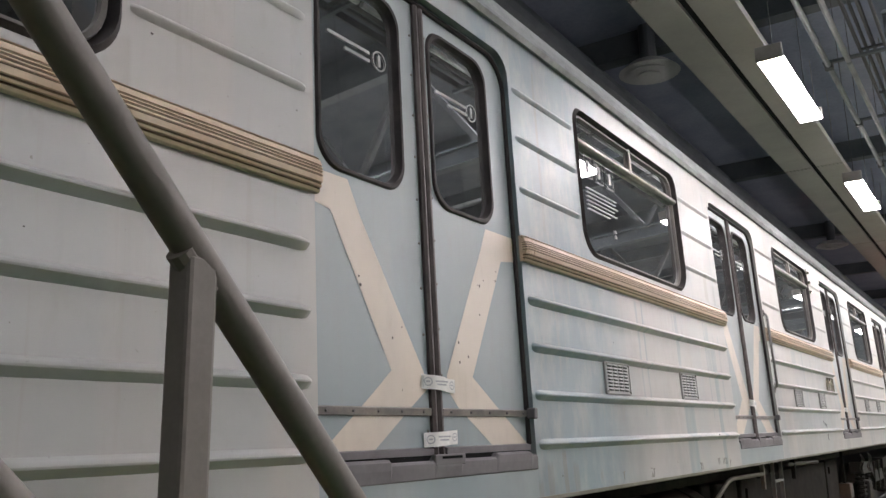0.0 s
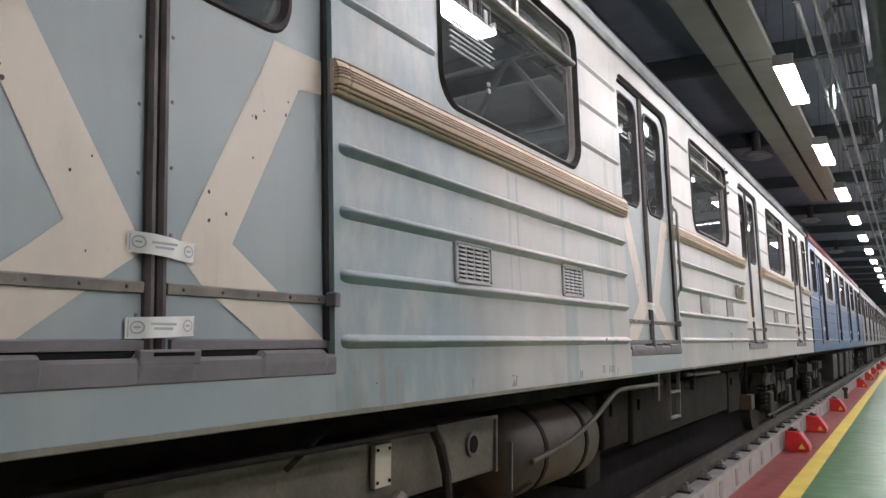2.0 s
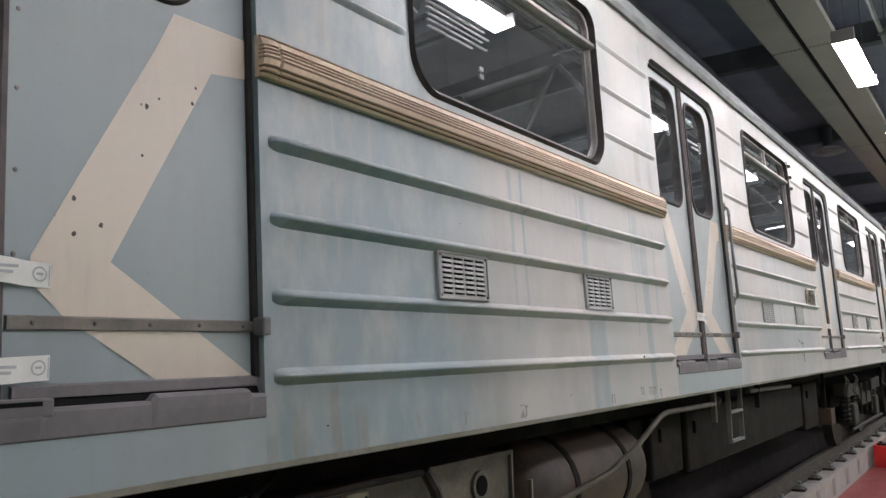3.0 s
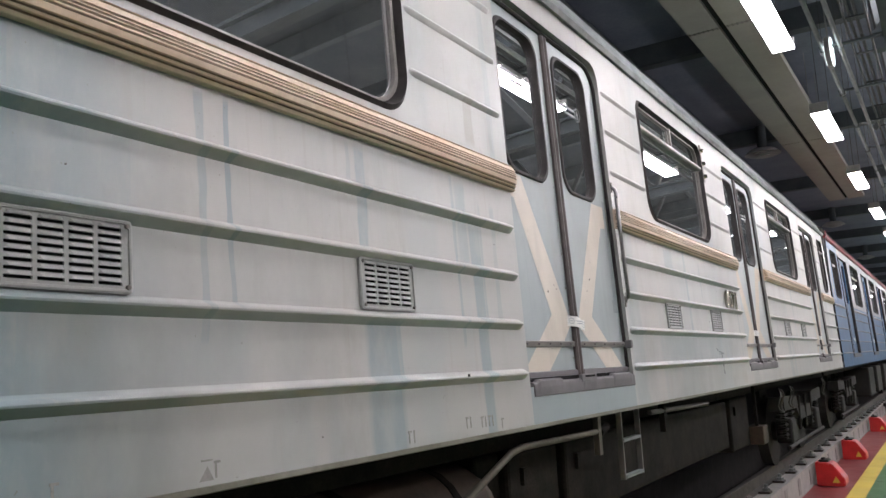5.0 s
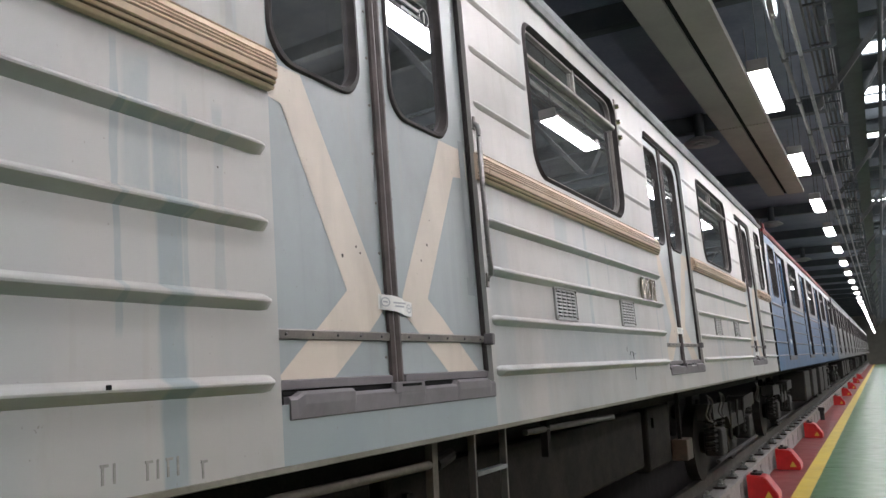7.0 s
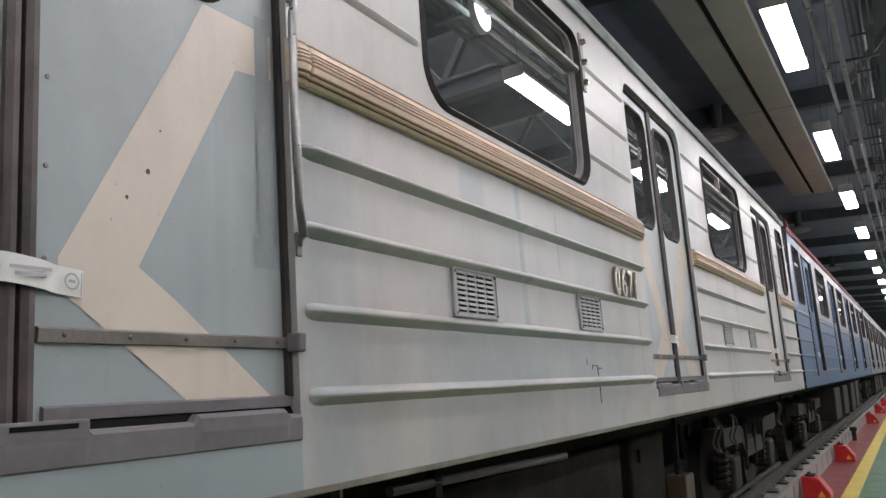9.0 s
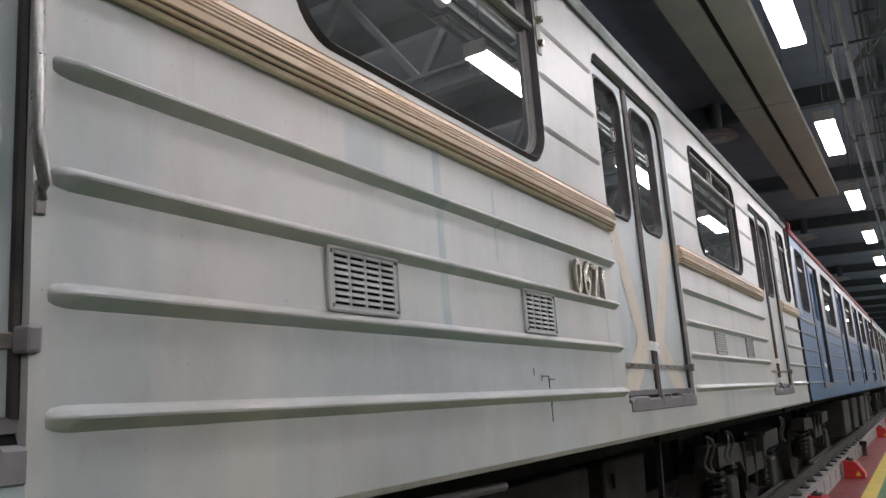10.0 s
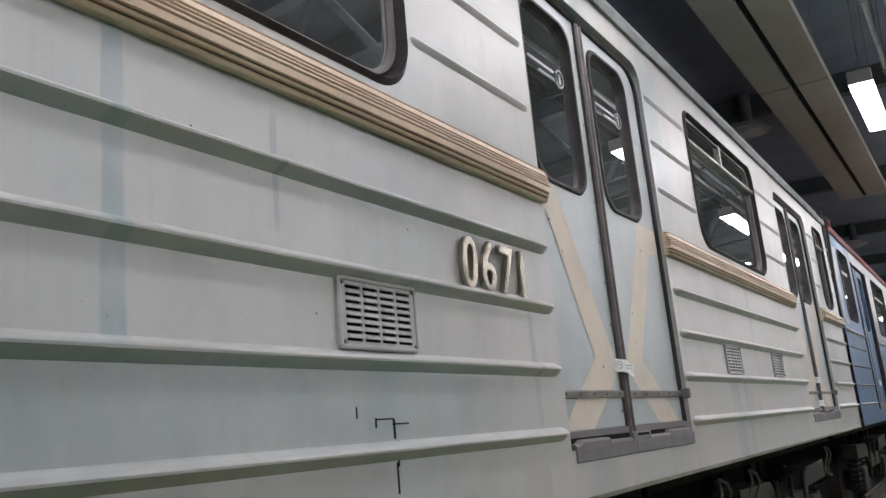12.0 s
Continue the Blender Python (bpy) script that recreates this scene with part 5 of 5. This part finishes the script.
# ---- under the grey car ----
def under_things(c):
    bogie(c, 15.2)
    bogie(c, 0.4)
    b = part("equipment_box", boxed(-2.35, -1.90, 2.45, 4.69, 1.17, 1.43, bev=0.015), UNDER_PALE, c, "grey steel equipment box under the floor")
    bm = bmesh.new()
    tube(bm, (-1.905, 4.44, 1.325), (-1.885, 4.44, 1.325), 0.058, 18)
    f = part("flange", bm, UNDER_PALE, b)
    # A black disc paints the dark of the hole; nothing is cut.
    part("flange_hole_shade", tube(bmesh.new(), (-1.886, 4.44, 1.325), (-1.882, 4.44, 1.325), 0.040, 18), BLACK, f)
    part("lid_edge", boxed(-1.90, -1.888, 2.45, 4.70, 1.42, 1.437), UNDER_PALE, b)
    part("corner_bead", boxed(-1.90, -1.885, 4.680, 4.692, 1.17, 1.42), STEEL, b)
    part("plate", boxed(-1.895, -1.872, 3.62, 3.73, 1.25, 1.41, bev=0.003), CREAM, b, "pale riveted plate")
    for dy, dz in ((0.015, 0.02), (0.095, 0.02), (0.015, 0.14), (0.095, 0.14)):
        part("rivet", tube(bmesh.new(), (-1.873, 3.62 + dy, 1.25 + dz), (-1.868, 3.62 + dy, 1.25 + dz), 0.007, 6), UNDER, b)
    bm = bmesh.new()
    pts = [(-1.86, 4.02, 1.44), (-1.855, 4.08, 1.36), (-1.85, 4.12, 1.25), (-1.86, 4.16, 1.12), (-1.88, 4.18, 0.98)]
    for p, q in zip(pts, pts[1:]):
        tube(bm, p, q, 0.022, 8)
    part("hose", bm, RUBBER, c, "black rubber hose")
    bm = bmesh.new()
    pts = [(-1.87, 3.4, 1.12), (-1.86, 3.55, 1.10), (-1.85, 3.70, 1.16), (-1.86, 3.78, 1.20)]
    for p, q in zip(pts, pts[1:]):
        tube(bm, p, q, 0.03, 10)
    part("hose_coupling", bm, CONCRETE, c, "pale hose coupling")
    n = 24
    rings = []
    for y, r in ((4.92, 0.05), (4.94, 0.15), (4.99, 0.22), (5.08, 0.25), (6.18, 0.25), (6.27, 0.22), (6.32, 0.15), (6.34, 0.05)):
        rings.append([(-2.13 + r * math.cos(2 * math.pi * i / n), y, 1.18 + r * math.sin(2 * math.pi * i / n)) for i in range(n)])
    t = part("air_tank", loft(bmesh.new(), rings), RUST, c, "rusty brown air tank", True)
    for y in (5.28, 5.92):
        part("strap", tube(bmesh.new(), (-2.13, y, 1.18), (-2.13, y + 0.045, 1.18), 0.257, 24), UNDER, t)
    part("bracket", boxed(-1.88, -1.86, 4.80, 4.815, 0.98, 1.30), STEEL, c)
    pts = [(-1.86, 5.05, 1.17), (-1.82, 5.53, 1.235), (-1.77, 5.75, 1.33), (-1.75, 6.12, 1.475), (-1.75, 6.22, 1.488), (-1.75, 7.08, 1.478)]
    part("pipe", pipe(pts, 0.015), UNDER_PALE, c, "bent grey air pipe", True)
    part("pipe_hanger", boxed(-1.765, -1.735, 7.08, 7.12, 1.36, 1.56), UNDER_PALE, c)
    bm = bmesh.new()
    pts = [(-1.76, 7.14, 1.47), (-1.78, 7.30, 1.49), (-1.86, 7.38, 1.45)]
    for p, q in zip(pts, pts[1:]):
        tube(bm, p, q, 0.026, 10)
    part("elbow", bm, UNDER, c)
    part("pipe", tube(bmesh.new(), (-1.75, 7.98, 1.515), (-1.75, 9.35, 1.49), 0.016, 8), CABLE, c)
    part("pipe_hanger", boxed(-1.77, -1.735, 8.22, 8.26, 1.38, 1.56), UNDER, c)
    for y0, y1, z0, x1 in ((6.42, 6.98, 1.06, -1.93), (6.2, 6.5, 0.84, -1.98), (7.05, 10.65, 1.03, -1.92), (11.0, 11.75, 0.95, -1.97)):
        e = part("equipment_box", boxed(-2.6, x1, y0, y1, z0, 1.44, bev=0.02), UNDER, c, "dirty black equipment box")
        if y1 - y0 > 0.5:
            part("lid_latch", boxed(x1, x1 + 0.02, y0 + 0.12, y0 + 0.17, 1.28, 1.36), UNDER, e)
    part("junction_box", boxed(-2.0, -1.86, 11.86, 12.1, 0.94, 1.12, bev=0.01), RUST, c, "brown junction box")
    part("hanger_bar", boxed(-1.95, -1.92, 11.92, 11.96, 1.12, 1.56), UNDER, c)
    for y in (7.43, 7.73):
        bm = boxed(-1.765, -1.735, y - 0.006, y + 0.006, 1.19, 1.565)
        part("ladder_side", bm, STEEL, c, "steel side of a small step ladder")
    for z in (1.40, 1.205):
        bm = boxed(-1.762, -1.73, 7.436, 7.724, z - 0.008, z + 0.008)
        part("rung", bm, GALV, c, "bright worn steel rung")
    for p, q in (((-1.78, 1.9, 1.46), (-1.78, 3.9, 1.45)), ((-1.75, 3.22, 1.55), (-1.82, 3.05, 1.40)), ((-1.80, 4.9, 1.10), (-1.86, 4.6, 1.02))):
        part("cable", tube(bmesh.new(), p, q, 0.010, 8), UNDER, c)
    for i, y in enumerate((12.9, 13.6, 16.4)):
        m = 14
        pts = [(-1.84 + 0.02 * math.sin(3 * a), y + 0.11 * math.cos(a), 1.32 + 0.13 * math.sin(a)) for a in (2 * math.pi * j / m for j in range(m + 1))]
        part("cable_loop", pipe(pts, 0.009, 6), CABLE, c, "hanging loop of pale cable")


under_things(car)


# ---- floor things ----
def chock():
    c = empty("wheel_chock", "red painted steel wheel chock box with a yellow warning triangle", "wheel chock", (-1.80, 15.85, 0.0), "red chocks along the track")
    bm = bmesh.new()
    prof = [(-0.17, 0.0), (0.19, 0.0), (0.19, 0.10), (0.05, 0.30), (-0.17, 0.33)]
    loft(bm, [[(x, y, z) for x, z in prof] for y in (-0.19, 0.19)])
    bmesh.ops.bevel(bm, geom=list(bm.edges), offset=0.012, segments=2, affect="EDGES")
    part("body", bm, CHOCK_RED, c)
    bm = bmesh.new()
    box(bm, -0.13, 0.0, -0.12, 0.12, 0.32, 0.345, bev=0.006)
    tube(bm, (-0.08, -0.05, 0.34), (-0.08, -0.05, 0.375), 0.02, 8)
    tube(bm, (-0.08, 0.06, 0.34), (-0.08, 0.06, 0.365), 0.014, 8)
    part("top_fitting", bm, RUBBER, c)
    bm = bmesh.new()
    bm.faces.new([bm.verts.new(v) for v in ((0.03, -0.1945, 0.05), (0.13, -0.1945, 0.05), (0.08, -0.1945, 0.14))])
    part("warning_triangle", bm, YELLOW, c)
    return c


ck = chock()
for y in (19.0, 24.4, 36.6, 43.2, 50.0, 58.0, 66.0):
    copy_thing(ck, pose(-1.80, y, 0))


def stair_rail():
    """Sloping handrail of a boarding stair."""
    s = empty("stair_handrail", "grey painted tubular handrail of a boarding stair, sloping down", "handrail", (0, 0, 0))
    bm = bmesh.new()
    a, b = Vector((-0.725, -0.085, 2.716)), Vector((-0.86, 1.265, 1.428))
    tube(bm, a, b, 0.0235, 18)
    part("top_rail", bm, PIPE_GREY, s, smooth=True)
    d = (b - a).normalized()
    for y in (0.59, 1.25):
        top = a + d * ((y - a.y) / d.y)
        part("post", boxed(top.x - 0.021, top.x + 0.021, y - 0.022, y + 0.022, 0.0, top.z - 0.005, bev=0.006), PIPE_GREY, s)
        w = bmesh.new()
        tube(w, top - d * 0.032 - Vector((0, 0, 0.022)), top + d * 0.032 - Vector((0, 0, 0.022)), 0.019, 12)
        part("weld_bead", w, PIPE_GREY, s)
    bm = bmesh.new()
    off = Vector((0, 0, -0.48))
    tube(bm, a + off, b + off, 0.019, 14)
    part("lower_rail", bm, PIPE_GREY, s, smooth=True)
    return s


stair_rail()


def floor_joint(y):
    bm = boxed(YELLOW1, 1.1, y, y + 0.008, -0.004, 0.0015)
    return structure("floor_joint", bm, JOINT, "thin dark joint across the green floor", "floor joint")


JOINT = worn("floor_joint_dark", (0.05, 0.11, 0.05), (0.07, 0.13, 0.06), 0.5)
for i in range(24):
    floor_joint(1.2 + 3.0 * i)


def hose_post(at):
    """Low black service post beside the track."""
    h = empty("service_post", "low black service post on the red strip", "post", at)
    part("stem", boxed(-0.05, 0.05, -0.05, 0.05, 0.0, 0.30, bev=0.01), RUBBER, h)
    part("head", boxed(-0.09, 0.07, -0.07, 0.07, 0.24, 0.34, bev=0.015), RUBBER, h)
    return h


hose_post((-1.92, 29.5, 0.0))
